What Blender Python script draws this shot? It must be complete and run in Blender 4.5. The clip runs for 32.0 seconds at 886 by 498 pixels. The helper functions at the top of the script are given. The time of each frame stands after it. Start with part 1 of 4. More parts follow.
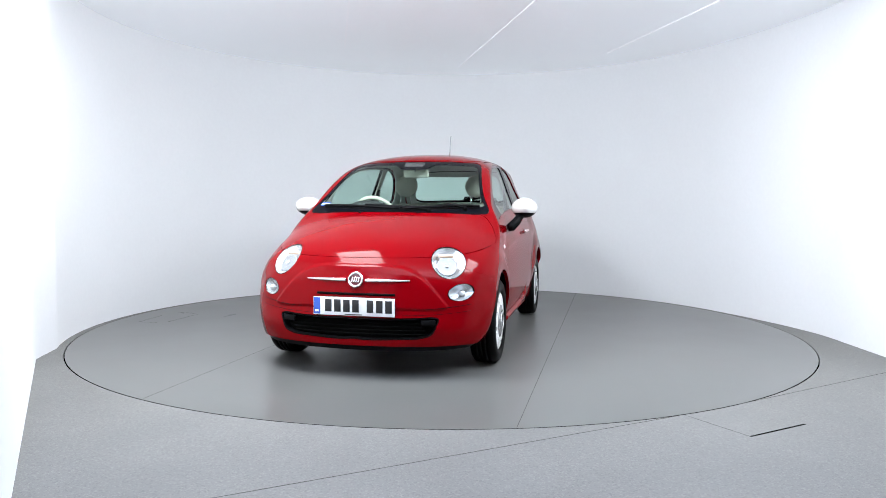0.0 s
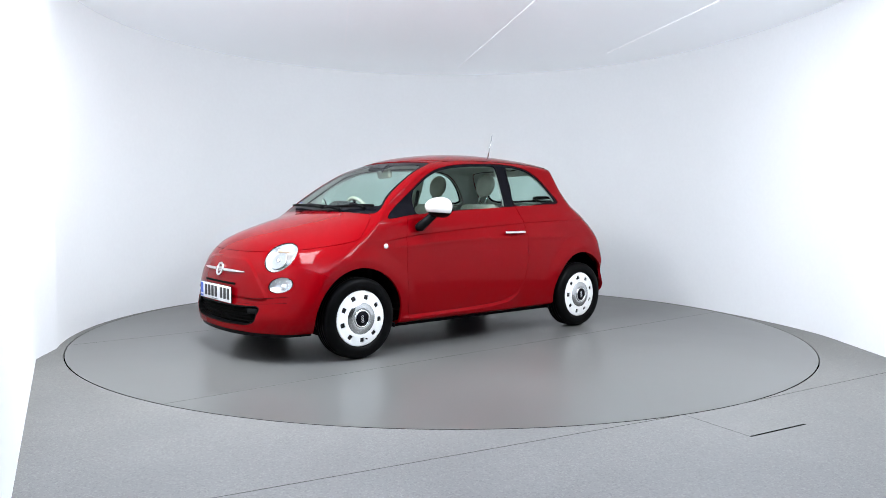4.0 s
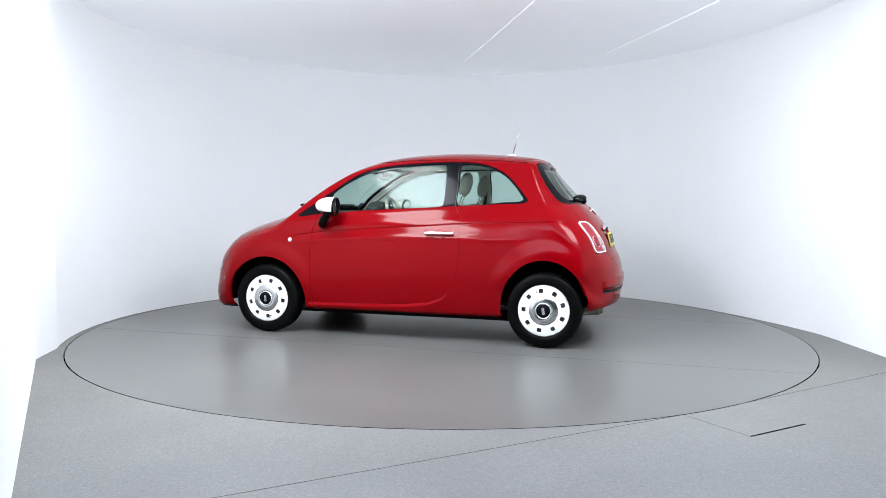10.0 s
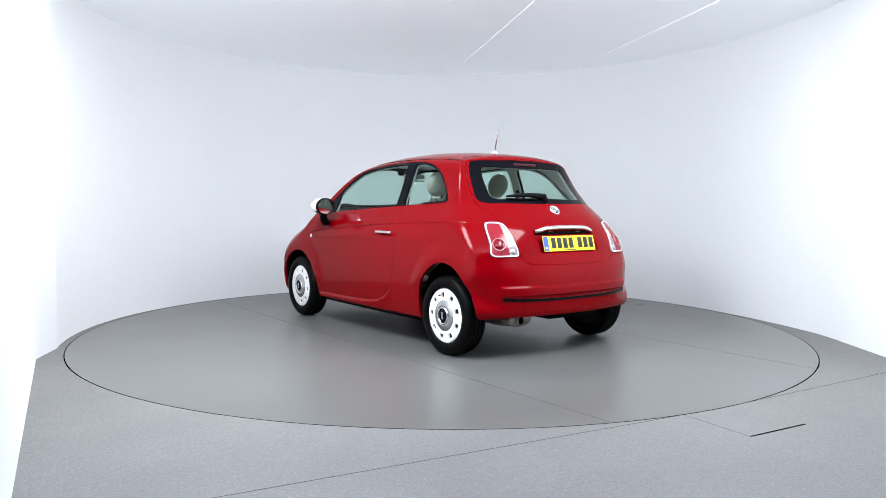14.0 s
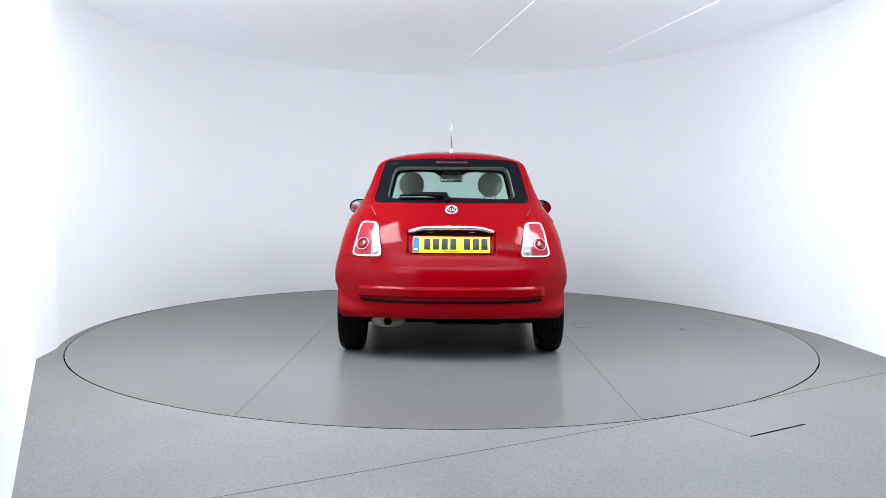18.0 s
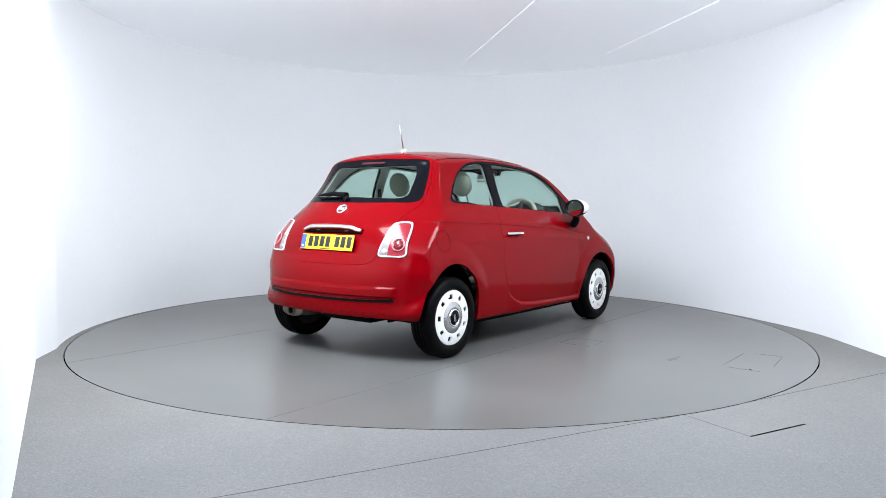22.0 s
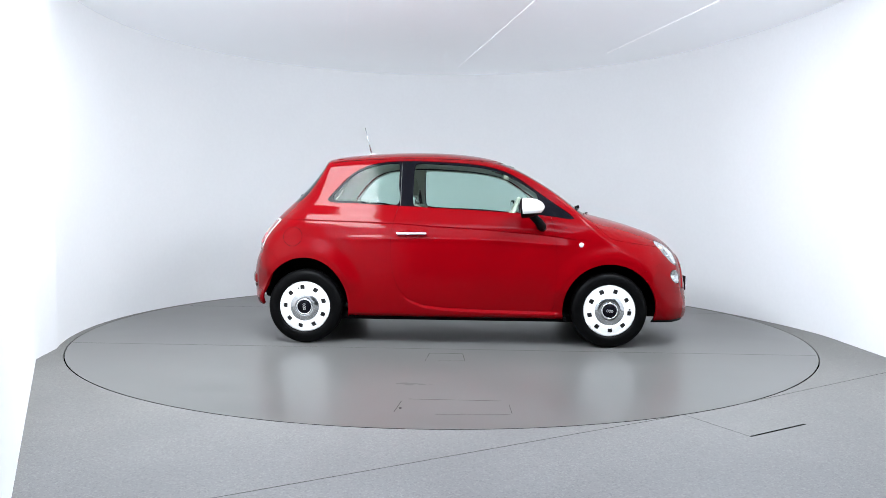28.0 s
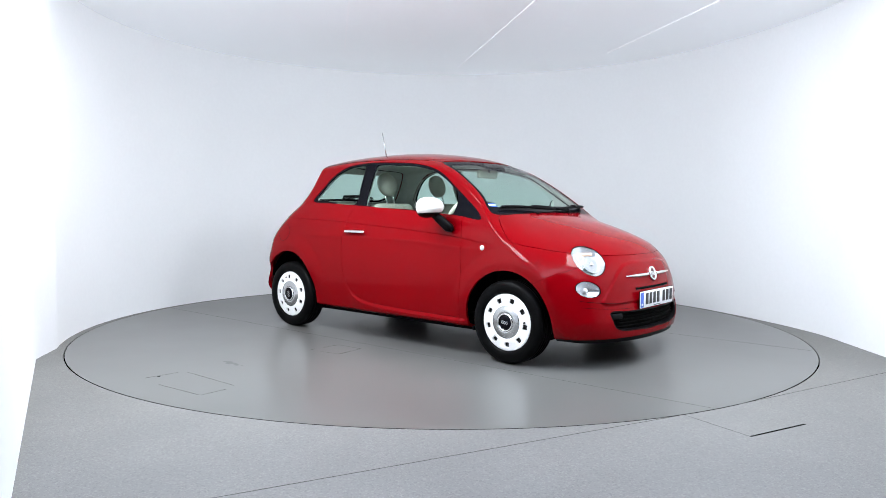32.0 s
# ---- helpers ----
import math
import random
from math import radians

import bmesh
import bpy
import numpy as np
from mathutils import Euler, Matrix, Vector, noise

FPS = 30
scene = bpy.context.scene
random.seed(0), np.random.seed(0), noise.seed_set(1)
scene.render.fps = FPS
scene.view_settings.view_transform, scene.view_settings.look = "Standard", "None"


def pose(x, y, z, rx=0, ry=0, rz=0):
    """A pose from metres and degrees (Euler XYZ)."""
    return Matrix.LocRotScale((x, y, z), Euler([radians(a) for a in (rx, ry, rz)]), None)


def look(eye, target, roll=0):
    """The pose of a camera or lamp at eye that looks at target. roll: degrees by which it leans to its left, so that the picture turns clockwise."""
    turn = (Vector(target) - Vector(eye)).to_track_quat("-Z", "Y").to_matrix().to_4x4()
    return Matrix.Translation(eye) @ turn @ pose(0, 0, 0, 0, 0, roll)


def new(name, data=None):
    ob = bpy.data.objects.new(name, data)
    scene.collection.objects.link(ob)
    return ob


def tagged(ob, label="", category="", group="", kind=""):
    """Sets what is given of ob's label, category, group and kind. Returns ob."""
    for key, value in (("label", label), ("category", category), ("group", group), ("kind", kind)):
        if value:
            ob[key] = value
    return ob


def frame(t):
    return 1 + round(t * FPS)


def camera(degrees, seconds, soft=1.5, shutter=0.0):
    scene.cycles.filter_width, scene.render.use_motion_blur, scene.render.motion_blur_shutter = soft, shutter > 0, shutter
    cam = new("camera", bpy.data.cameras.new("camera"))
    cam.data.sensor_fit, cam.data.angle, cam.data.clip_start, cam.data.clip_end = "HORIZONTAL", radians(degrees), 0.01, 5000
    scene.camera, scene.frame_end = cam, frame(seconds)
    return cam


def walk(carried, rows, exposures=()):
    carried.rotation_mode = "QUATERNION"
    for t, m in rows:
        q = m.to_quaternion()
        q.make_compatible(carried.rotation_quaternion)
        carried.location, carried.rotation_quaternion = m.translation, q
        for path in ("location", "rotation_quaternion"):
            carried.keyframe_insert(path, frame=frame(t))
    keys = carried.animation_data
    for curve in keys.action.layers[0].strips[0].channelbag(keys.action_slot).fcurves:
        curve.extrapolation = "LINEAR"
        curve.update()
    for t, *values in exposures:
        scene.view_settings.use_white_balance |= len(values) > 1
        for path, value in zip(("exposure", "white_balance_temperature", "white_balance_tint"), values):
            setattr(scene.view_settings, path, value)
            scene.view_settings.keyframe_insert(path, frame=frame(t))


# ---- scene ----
FOV = 62.81
EYE = (0.0, -6.3128, 1.0605)
cam = camera(FOV, 32.0, soft=0.55)
view = look(EYE, (0.0100, -0.3237, 0.7000), 0.394)
walk(cam, [(0.0, view), (32.0, view)])

# Turntable: one slow turn; heading of the car's nose in degrees.
SPIN_START, SPIN_RATE = -103.29, -9.284
CAR_OFF = (0.1544, -0.0741)    # middle of the wheelbase from the pivot, along and across the car
TABLE_R, ROOM_R, CEIL_Z = 2.945, 3.00, 2.71
TABLE_X, TABLE_Y = 0.006, 0.020    # middle of the disc

# ---- light ----
world = bpy.data.worlds.new("studio_world")
world.use_nodes = True
scene.world = world
world.node_tree.nodes["Background"].inputs[0].default_value = (0.9, 0.93, 1.0, 1)
world.node_tree.nodes["Background"].inputs[1].default_value = 0.01


def area_lamp(name, m, sx, sy, power, colour):
    data = bpy.data.lights.new(name, "AREA")
    data.shape, data.size, data.size_y, data.energy, data.color = "RECTANGLE", sx, sy, power, colour
    ob = new(name, data)
    ob.matrix_world = m
    return ob


COOL = (0.898, 0.955, 1.0)
# a large panel under the ceiling on either side, between the camera and the table
for x, watts in ((-1.26, 148), (1.74, 120)):
    area_lamp("ceiling_lamp", pose(x, -1.95, 2.55, 18, 0, 0), 0.8, 1.45, watts, COOL)
# long unseen lamp added over the camera to brighten the front of the ceiling
area_lamp("uplighter", pose(0.0, -3.9, 1.95, 180, 0, 0), 4.6, 0.5, 245, (0.76, 0.83, 1.0))
scene.view_settings.exposure = 0.0
# ---- materials ----
def material(name, colour, rough=0.5, metal=0.0, vary=0.0, grain=0.0, scale=8.0, fine=60.0, coat=0.0, bump=0.0, spec=0.5):
    """A surface with colour variation at two scales, rough patches and fine relief."""
    m = bpy.data.materials.new(name)
    m.use_nodes = True
    nt = m.node_tree
    b = nt.nodes["Principled BSDF"]
    b.inputs["Base Color"].default_value = (*colour, 1)
    b.inputs["Roughness"].default_value = rough
    b.inputs["Metallic"].default_value = metal
    b.inputs["Coat Weight"].default_value = coat
    b.inputs["Coat Roughness"].default_value = 0.08
    b.inputs["Specular IOR Level"].default_value = spec
    if not (vary or grain or bump):
        return m
    tc = nt.nodes.new("ShaderNodeTexCoord")
    large = nt.nodes.new("ShaderNodeTexNoise")
    large.inputs["Scale"].default_value = scale
    large.inputs["Detail"].default_value = 4
    small = nt.nodes.new("ShaderNodeTexNoise")
    small.inputs["Scale"].default_value = fine
    small.inputs["Detail"].default_value = 3
    for n in (large, small):
        nt.links.new(tc.outputs["Object"], n.inputs["Vector"])

    def span(src, lo, hi):
        n = nt.nodes.new("ShaderNodeMapRange")
        n.inputs["From Min"].default_value, n.inputs["From Max"].default_value = 0.3, 0.7
        n.inputs["To Min"].default_value, n.inputs["To Max"].default_value = lo, hi
        nt.links.new(src.outputs[0], n.inputs["Value"])
        return n

    a, c = span(large, 1 - vary, 1 + vary), span(small, 1 - grain, 1 + grain)
    mul = nt.nodes.new("ShaderNodeMath")
    mul.operation = "MULTIPLY"
    nt.links.new(a.outputs[0], mul.inputs[0])
    nt.links.new(c.outputs[0], mul.inputs[1])
    sc = nt.nodes.new("ShaderNodeVectorMath")
    sc.operation = "SCALE"
    sc.inputs[0].default_value = colour
    nt.links.new(mul.outputs[0], sc.inputs["Scale"])
    nt.links.new(sc.outputs[0], b.inputs["Base Color"])
    r = span(large, max(0.02, rough - 0.25 * vary), min(1, rough + 0.25 * vary))
    nt.links.new(r.outputs[0], b.inputs["Roughness"])
    if bump:
        bp = nt.nodes.new("ShaderNodeBump")
        bp.inputs["Strength"].default_value = bump
        bp.inputs["Distance"].default_value = 0.002
        nt.links.new(small.outputs[0], bp.inputs["Height"])
        nt.links.new(bp.outputs[0], b.inputs["Normal"])
    return m


def glass(name, tint, sheen=0.06, rough=0.0):
    """Thin pane: clear view through it and a mirror-like sheen."""
    m = bpy.data.materials.new(name)
    m.use_nodes = True
    nt = m.node_tree
    nt.nodes.remove(nt.nodes["Principled BSDF"])
    out = nt.nodes["Material Output"]
    tr = nt.nodes.new("ShaderNodeBsdfTransparent")
    tr.inputs[0].default_value = (*tint, 1)
    gl = nt.nodes.new("ShaderNodeBsdfGlossy")
    gl.inputs["Roughness"].default_value = rough
    lw = nt.nodes.new("ShaderNodeLayerWeight")
    po = nt.nodes.new("ShaderNodeMath")
    po.operation = "POWER"
    po.inputs[1].default_value = 5.0
    ma = nt.nodes.new("ShaderNodeMath")
    ma.operation = "MULTIPLY_ADD"
    ma.inputs[1].default_value, ma.inputs[2].default_value = 0.9, sheen
    mx = nt.nodes.new("ShaderNodeMixShader")
    nt.links.new(lw.outputs["Facing"], po.inputs[0])
    nt.links.new(po.outputs[0], ma.inputs[0])
    nt.links.new(ma.outputs[0], mx.inputs[0])
    nt.links.new(tr.outputs[0], mx.inputs[1])
    nt.links.new(gl.outputs[0], mx.inputs[2])
    nt.links.new(mx.outputs[0], out.inputs[0])
    return m


M_WALL = material("white_wall_paint", (0.790, 0.798, 0.804), 0.75, vary=0.015, grain=0.01, scale=0.9, fine=30, bump=0.05)
# dark grey for unseen surfaces behind the camera, chosen to darken reflections
M_DIM = material("unseen_dark_grey", (0.12, 0.12, 0.125), 0.95, vary=0.15, grain=0.1, scale=2, fine=80)
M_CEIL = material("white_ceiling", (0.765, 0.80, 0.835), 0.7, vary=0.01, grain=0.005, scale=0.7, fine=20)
glow = M_CEIL.node_tree.nodes["Principled BSDF"]    # even glow added to the stretched film to brighten ceiling and room
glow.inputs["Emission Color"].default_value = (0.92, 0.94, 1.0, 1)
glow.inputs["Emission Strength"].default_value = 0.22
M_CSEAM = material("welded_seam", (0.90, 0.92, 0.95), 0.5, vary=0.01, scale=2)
# the seams carry the same added glow as the ceiling
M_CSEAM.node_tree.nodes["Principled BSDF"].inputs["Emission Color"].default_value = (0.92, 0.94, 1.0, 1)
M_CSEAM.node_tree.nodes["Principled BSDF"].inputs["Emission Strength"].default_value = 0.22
M_TABLE = material("grey_table_paint", (0.110, 0.1100, 0.1055), 0.31, vary=0.09, grain=0.03, scale=1.6, fine=90, spec=0.4)
M_FLOOR = material("grey_floor_resin", (0.130, 0.1280, 0.1225), 0.62, vary=0.08, grain=0.07, scale=2.2, fine=60)


def speckle(m, scale, light, dark, share):
    """Adds small pale and dark chips to a surface's colour."""
    nt = m.node_tree
    b = nt.nodes["Principled BSDF"]
    base = b.inputs["Base Color"].links[0].from_socket
    tc = nt.nodes.new("ShaderNodeTexCoord")
    cells = nt.nodes.new("ShaderNodeTexVoronoi")
    cells.inputs["Scale"].default_value = scale
    nt.links.new(tc.outputs["Object"], cells.inputs["Vector"])
    ramp = nt.nodes.new("ShaderNodeValToRGB")
    ramp.color_ramp.interpolation = "CONSTANT"
    el = ramp.color_ramp.elements
    el[0].position, el[0].color = 0.0, (dark, dark, dark, 1)
    el[1].position, el[1].color = share, (1, 1, 1, 1)
    top = el.new(1 - share)
    top.color = (light, light, light * 0.98, 1)
    split = nt.nodes.new("ShaderNodeSeparateColor")
    nt.links.new(cells.outputs["Color"], split.inputs[0])
    nt.links.new(split.outputs[0], ramp.inputs[0])
    mul = nt.nodes.new("ShaderNodeVectorMath")
    mul.operation = "MULTIPLY"
    nt.links.new(base, mul.inputs[0])
    nt.links.new(ramp.outputs[0], mul.inputs[1])
    nt.links.new(mul.outputs[0], b.inputs["Base Color"])


speckle(M_FLOOR, 170, 1.24, 0.80, 0.13)
M_DARKGAP = material("dark_gap", (0.006, 0.006, 0.006), 0.9, spec=0.0)
M_JOINT = material("deck_joint", (0.078, 0.078, 0.077), 0.6, vary=0.35, scale=3, spec=0.1)
M_JOINT2 = material("deck_scuff", (0.092, 0.095, 0.093), 0.4, vary=0.1, scale=9, spec=0.35)
M_SEAM = material("floor_seam", (0.060, 0.058, 0.054), 0.9, vary=0.3, scale=5, spec=0.05)
M_RED = material("red_car_paint", (0.168, 0.0004, 0.0024), 0.34, vary=0.02, grain=0.015, scale=3, fine=400, coat=0.88, spec=0.0)
M_RED.node_tree.nodes["Principled BSDF"].inputs["Coat IOR"].default_value = 1.215
M_RED.node_tree.nodes["Principled BSDF"].inputs["Coat Roughness"].default_value = 0.085
M_BLACK = material("black_plastic", (0.003, 0.003, 0.0035), 0.45, vary=0.1, grain=0.1, scale=12, fine=300, bump=0.08, spec=0.06)
M_GLOSSBLACK = material("gloss_black_trim", (0.004, 0.004, 0.006), 0.12, vary=0.05, scale=9, spec=0.05)
M_RUBBER = material("tyre_rubber", (0.0022, 0.0022, 0.0024), 0.42, vary=0.18, grain=0.15, scale=14, fine=240, bump=0.12, spec=0.05)
M_WHITE = material("white_gloss_paint", (0.82, 0.81, 0.78), 0.22, vary=0.015, scale=7, coat=0.5)
M_COVER = material("white_wheel_cover", (0.80, 0.80, 0.79), 0.3, vary=0.02, grain=0.02, scale=9, fine=120)
M_SILVER = material("silver_paint", (0.42, 0.43, 0.44), 0.32, 0.75, vary=0.03, scale=10)
M_CHROME = material("chrome", (0.82, 0.82, 0.83), 0.07, 1.0, vary=0.02, scale=15)
M_STEEL = material("worn_steel", (0.20, 0.18, 0.15), 0.40, 0.8, vary=0.2, grain=0.2, scale=20, fine=150)
M_MAST = material("aerial_mast", (0.50, 0.50, 0.51), 0.22, 0.9, vary=0.05, scale=20)
M_LINER = material("black_liner", (0.003, 0.003, 0.003), 0.9, spec=0.05)
M_LINING = material("grey_lining", (0.62, 0.62, 0.59), 0.85, vary=0.05, grain=0.05, scale=6, fine=300, bump=0.1)
M_TRIM = material("beige_grey_trim", (0.36, 0.36, 0.34), 0.8, vary=0.04, grain=0.05, scale=6, fine=300, bump=0.1)
M_SEAT = material("ivory_seat_cloth", (0.36, 0.345, 0.30), 0.85, vary=0.05, grain=0.08, scale=7, fine=350, bump=0.2)
M_IVORY = material("ivory_plastic", (0.62, 0.59, 0.50), 0.4, vary=0.03, scale=8)
M_DASH = material("dark_dash", (0.035, 0.035, 0.037), 0.6, vary=0.1, grain=0.08, scale=8, fine=250, bump=0.1)
M_GLASS = glass("window_glass", (0.70, 0.84, 0.79), 0.012)
M_LENS = glass("lamp_lens", (0.93, 0.95, 0.96), 0.012)
M_REDLENS = material("red_lens", (0.23, 0.014, 0.024), 0.15, vary=0.08, grain=0.1, scale=20, fine=180, coat=0.15, spec=0.2)
M_DEEPRED = material("deep_red_lens", (0.15, 0.004, 0.010), 0.12, vary=0.05, scale=20, coat=0.3, spec=0.3)
M_PINK = material("pale_red_ring", (0.55, 0.22, 0.24), 0.2, vary=0.04, scale=20)
M_FROST = material("frosted_lens", (0.24, 0.225, 0.23), 0.16, vary=0.06, grain=0.08, scale=25, fine=200)
M_FRAME = material("pale_lamp_frame", (0.58, 0.58, 0.59), 0.2, vary=0.04, scale=20, coat=0.4)
M_DISC = material("brushed_disc", (0.52, 0.53, 0.54), 0.13, 0.95, vary=0.03, scale=10)
M_CLEARLENS = material("pale_lens", (0.58, 0.58, 0.585), 0.12, vary=0.03, scale=20, coat=0.8)
M_AMBER = material("amber_lens", (0.74, 0.52, 0.38), 0.2, vary=0.04, scale=20)
M_REFLECTOR = material("lamp_reflector", (0.60, 0.61, 0.62), 0.22, 0.7, vary=0.03, scale=30)
M_PLATEW = material("white_plate", (0.78, 0.79, 0.80), 0.35, vary=0.02, scale=12)
M_PLATEY = material("yellow_plate", (0.80, 0.60, 0.02), 0.35, vary=0.02, scale=12)
M_BLUE = material("blue_band", (0.03, 0.10, 0.50), 0.4, vary=0.03, scale=20)
M_INK = material("black_ink", (0.012, 0.012, 0.013), 0.5, vary=0.05, scale=30)
M_MIRROR = material("mirror_glass", (0.85, 0.87, 0.88), 0.02, 1.0)
M_BADGE = material("badge_red", (0.07, 0.006, 0.012), 0.3, vary=0.05, scale=40)
M_DARKSTEEL = material("dark_wheel_steel", (0.02, 0.02, 0.021), 0.5, 0.3, vary=0.1, scale=15)
# ---- mesh helpers ----
def mesh_from(name, verts, faces, smooth=False):
    me = bpy.data.meshes.new(name)
    me.from_pydata([tuple(v) for v in verts], [], [tuple(f) for f in faces])
    me.update()
    if smooth:
        me.shade_smooth()
    return me


def part(name, data, mat, parent=None, label=""):
    """Links a bmesh or a mesh as ONE object under a thing or a part."""
    if isinstance(data, bmesh.types.BMesh):
        me = bpy.data.meshes.new(name)
        data.to_mesh(me)
        data.free()
        data = me
    ob = new(name, data)
    data.materials.append(mat)
    ob.parent = parent
    if label:
        ob["label"] = label
    return ob


def box_bm(sx, sy, sz, bevel=0.0, at=(0, 0, 0), segs=2):
    bm = bmesh.new()
    bmesh.ops.create_cube(bm, size=1.0)
    bmesh.ops.scale(bm, vec=(sx, sy, sz), verts=bm.verts)
    if bevel:
        bmesh.ops.bevel(bm, geom=bm.edges[:], offset=bevel, segments=segs, affect="EDGES", profile=0.5)
        for f in bm.faces:
            f.smooth = True
    bmesh.ops.translate(bm, vec=at, verts=bm.verts)
    return bm


def turned(profile, n=48, axis="Y", smooth=True, close=False):
    """A lathe round the axis from (radius, along) pairs."""
    bm = bmesh.new()
    rings = []
    for r, a in profile:
        ring = []
        for k in range(n):
            c, s = math.cos(2 * math.pi * k / n), math.sin(2 * math.pi * k / n)
            co = {"Y": (r * c, a, r * s), "Z": (r * c, r * s, a), "X": (a, r * c, r * s)}[axis]
            ring.append(bm.verts.new(co))
        rings.append(ring)
    pairs = list(zip(rings, rings[1:]))
    if close:
        pairs.append((rings[-1], rings[0]))
    for p, q in pairs:
        for k in range(n):
            f = bm.faces.new((p[k], p[(k + 1) % n], q[(k + 1) % n], q[k]))
            f.smooth = smooth
    if not close:
        for ring in (rings[0], rings[-1]):
            bm.faces.new(ring)
    bmesh.ops.recalc_face_normals(bm, faces=bm.faces)
    return bm


def tube(points, radius, n=10, taper=None):
    """A round bar along the points."""
    bm = bmesh.new()
    pts = [Vector([float(c) for c in p]) for p in points]
    rings = []
    for i, p in enumerate(pts):
        d = (pts[min(i + 1, len(pts) - 1)] - pts[max(i - 1, 0)]).normalized()
        side = d.cross(Vector((0, 0, 1)) if abs(d.z) < 0.9 else Vector((1, 0, 0))).normalized()
        up = side.cross(d)
        r = float(radius * (taper[i] if taper else 1))
        rings.append([bm.verts.new(p + r * (math.cos(2 * math.pi * k / n) * side + math.sin(2 * math.pi * k / n) * up)) for k in range(n)])
    for a, b in zip(rings, rings[1:]):
        for k in range(n):
            bm.faces.new((a[k], a[(k + 1) % n], b[(k + 1) % n], b[k])).smooth = True
    bm.faces.new(rings[0])
    bm.faces.new(rings[-1])
    bmesh.ops.recalc_face_normals(bm, faces=bm.faces)
    return bm


def slab(outline, z0, z1):
    """An upright prism over a plan outline."""
    n = len(outline)
    verts = [(x, y, z0) for x, y in outline] + [(x, y, z1) for x, y in outline]
    faces = [list(range(n))[::-1], list(range(n, 2 * n))] + [(i, (i + 1) % n, n + (i + 1) % n, n + i) for i in range(n)]
    return verts, faces


# ---- the round studio ----
# Plan line of the wall's inner face, from the near right round the back to the near left.
def room_radius(a):
    return ROOM_R + float(np.interp(a, [-12, -5, 0, 8, 18], [0.25, 0.19, 0.13, 0.05, 0.0]))


arc = [(room_radius(a) * math.cos(radians(a)), room_radius(a) * math.sin(radians(a))) for a in np.linspace(-11, 201, 108)]
inner = [(3.17, -4.3), (3.17, -1.2)] + arc + [(-2.746, -1.442), (-1.54, -3.763), (-0.93, -4.94)]
# plan of the unseen dark enclosure added behind the camera
back_enclosure = [(-0.93, -4.94), (-3.6, -5.0), (-3.6, -9.0), (4.4, -9.0), (4.4, -4.4), (3.17, -4.3)]


def wall_run(name, line, mat, thick=0.12):
    verts, faces = [], []
    pts = [Vector((x, y, 0)) for x, y in line]
    for i, p in enumerate(pts):
        d = (pts[min(i + 1, len(pts) - 1)] - pts[max(i - 1, 0)]).normalized()
        out = Vector((d.y, -d.x, 0)) * thick
        for q, z in ((p, 0), (p, CEIL_Z), (p + out, CEIL_Z), (p + out, 0)):
            verts.append((q.x, q.y, z))
    for i in range(len(pts) - 1):
        for k in range(4):
            a, b = 4 * i + k, 4 * i + (k + 1) % 4
            faces.append((a, b, b + 4, a + 4))
    me = mesh_from(name, verts, faces, True)
    me.set_sharp_from_angle(angle=radians(20))
    return part(name, me, mat)


tagged(wall_run("wall_round", inner, M_WALL), "smooth white curved studio wall behind the turntable", "wall", kind="structure")
tagged(wall_run("wall_back", back_enclosure, M_DIM), "unseen dark grey wall added behind the camera to darken the reflections", "wall", kind="structure")


def place_at(ob, x, y):
    ob.location = (x, y, 0)
    return ob


def ring_floor():
    n = 180
    verts, faces = [], []
    for k in range(n):
        a = 2 * math.pi * k / n
        c, s = math.cos(a), math.sin(a)
        x, y = TABLE_X + (TABLE_R + 0.009) * c, TABLE_Y + (TABLE_R + 0.009) * s
        verts += [(x, y, 0.0), (11 * c, 11 * s, 0.0), (x, y, -0.05)]
    for k in range(n):
        a, b = 3 * k, 3 * ((k + 1) % n)
        faces += [(a, a + 1, b + 1, b), (a, b, b + 2, a + 2)]
    return mesh_from("floor", verts, faces)


tagged(part("floor", ring_floor(), M_FLOOR), "light grey speckled resin floor round the turntable", "floor", kind="structure")
pit = turned([(0.01, -0.06), (TABLE_R + 0.05, -0.06)], 96, "Z")
tagged(place_at(part("floor_pit", pit, M_DARKGAP), TABLE_X, TABLE_Y), "dark pit under the turntable", "floor", kind="structure")
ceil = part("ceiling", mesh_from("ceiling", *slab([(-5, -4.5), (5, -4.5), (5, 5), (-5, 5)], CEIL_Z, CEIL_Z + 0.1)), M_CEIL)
bay = part("ceiling_bay", mesh_from("ceiling_bay", *slab([(-5, -10), (5, -10), (5, -4.5), (-5, -4.5)], CEIL_Z + 0.004, CEIL_Z + 0.1)), M_DIM)
tagged(bay, "unseen dark grey ceiling added behind the camera to darken the reflections", "ceiling", kind="structure")
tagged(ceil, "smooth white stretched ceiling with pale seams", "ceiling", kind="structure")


def strip(name, p, q, width, z, height, mat, parent=None):
    d = Vector((q[0] - p[0], q[1] - p[1], 0))
    bm = box_bm(d.length, width, height)
    ob = part(name, bm, mat, parent)
    ob.matrix_basis = Matrix.Translation(((p[0] + q[0]) / 2, (p[1] + q[1]) / 2, z)) @ Matrix.Rotation(math.atan2(d.y, d.x), 4, "Z")
    return ob


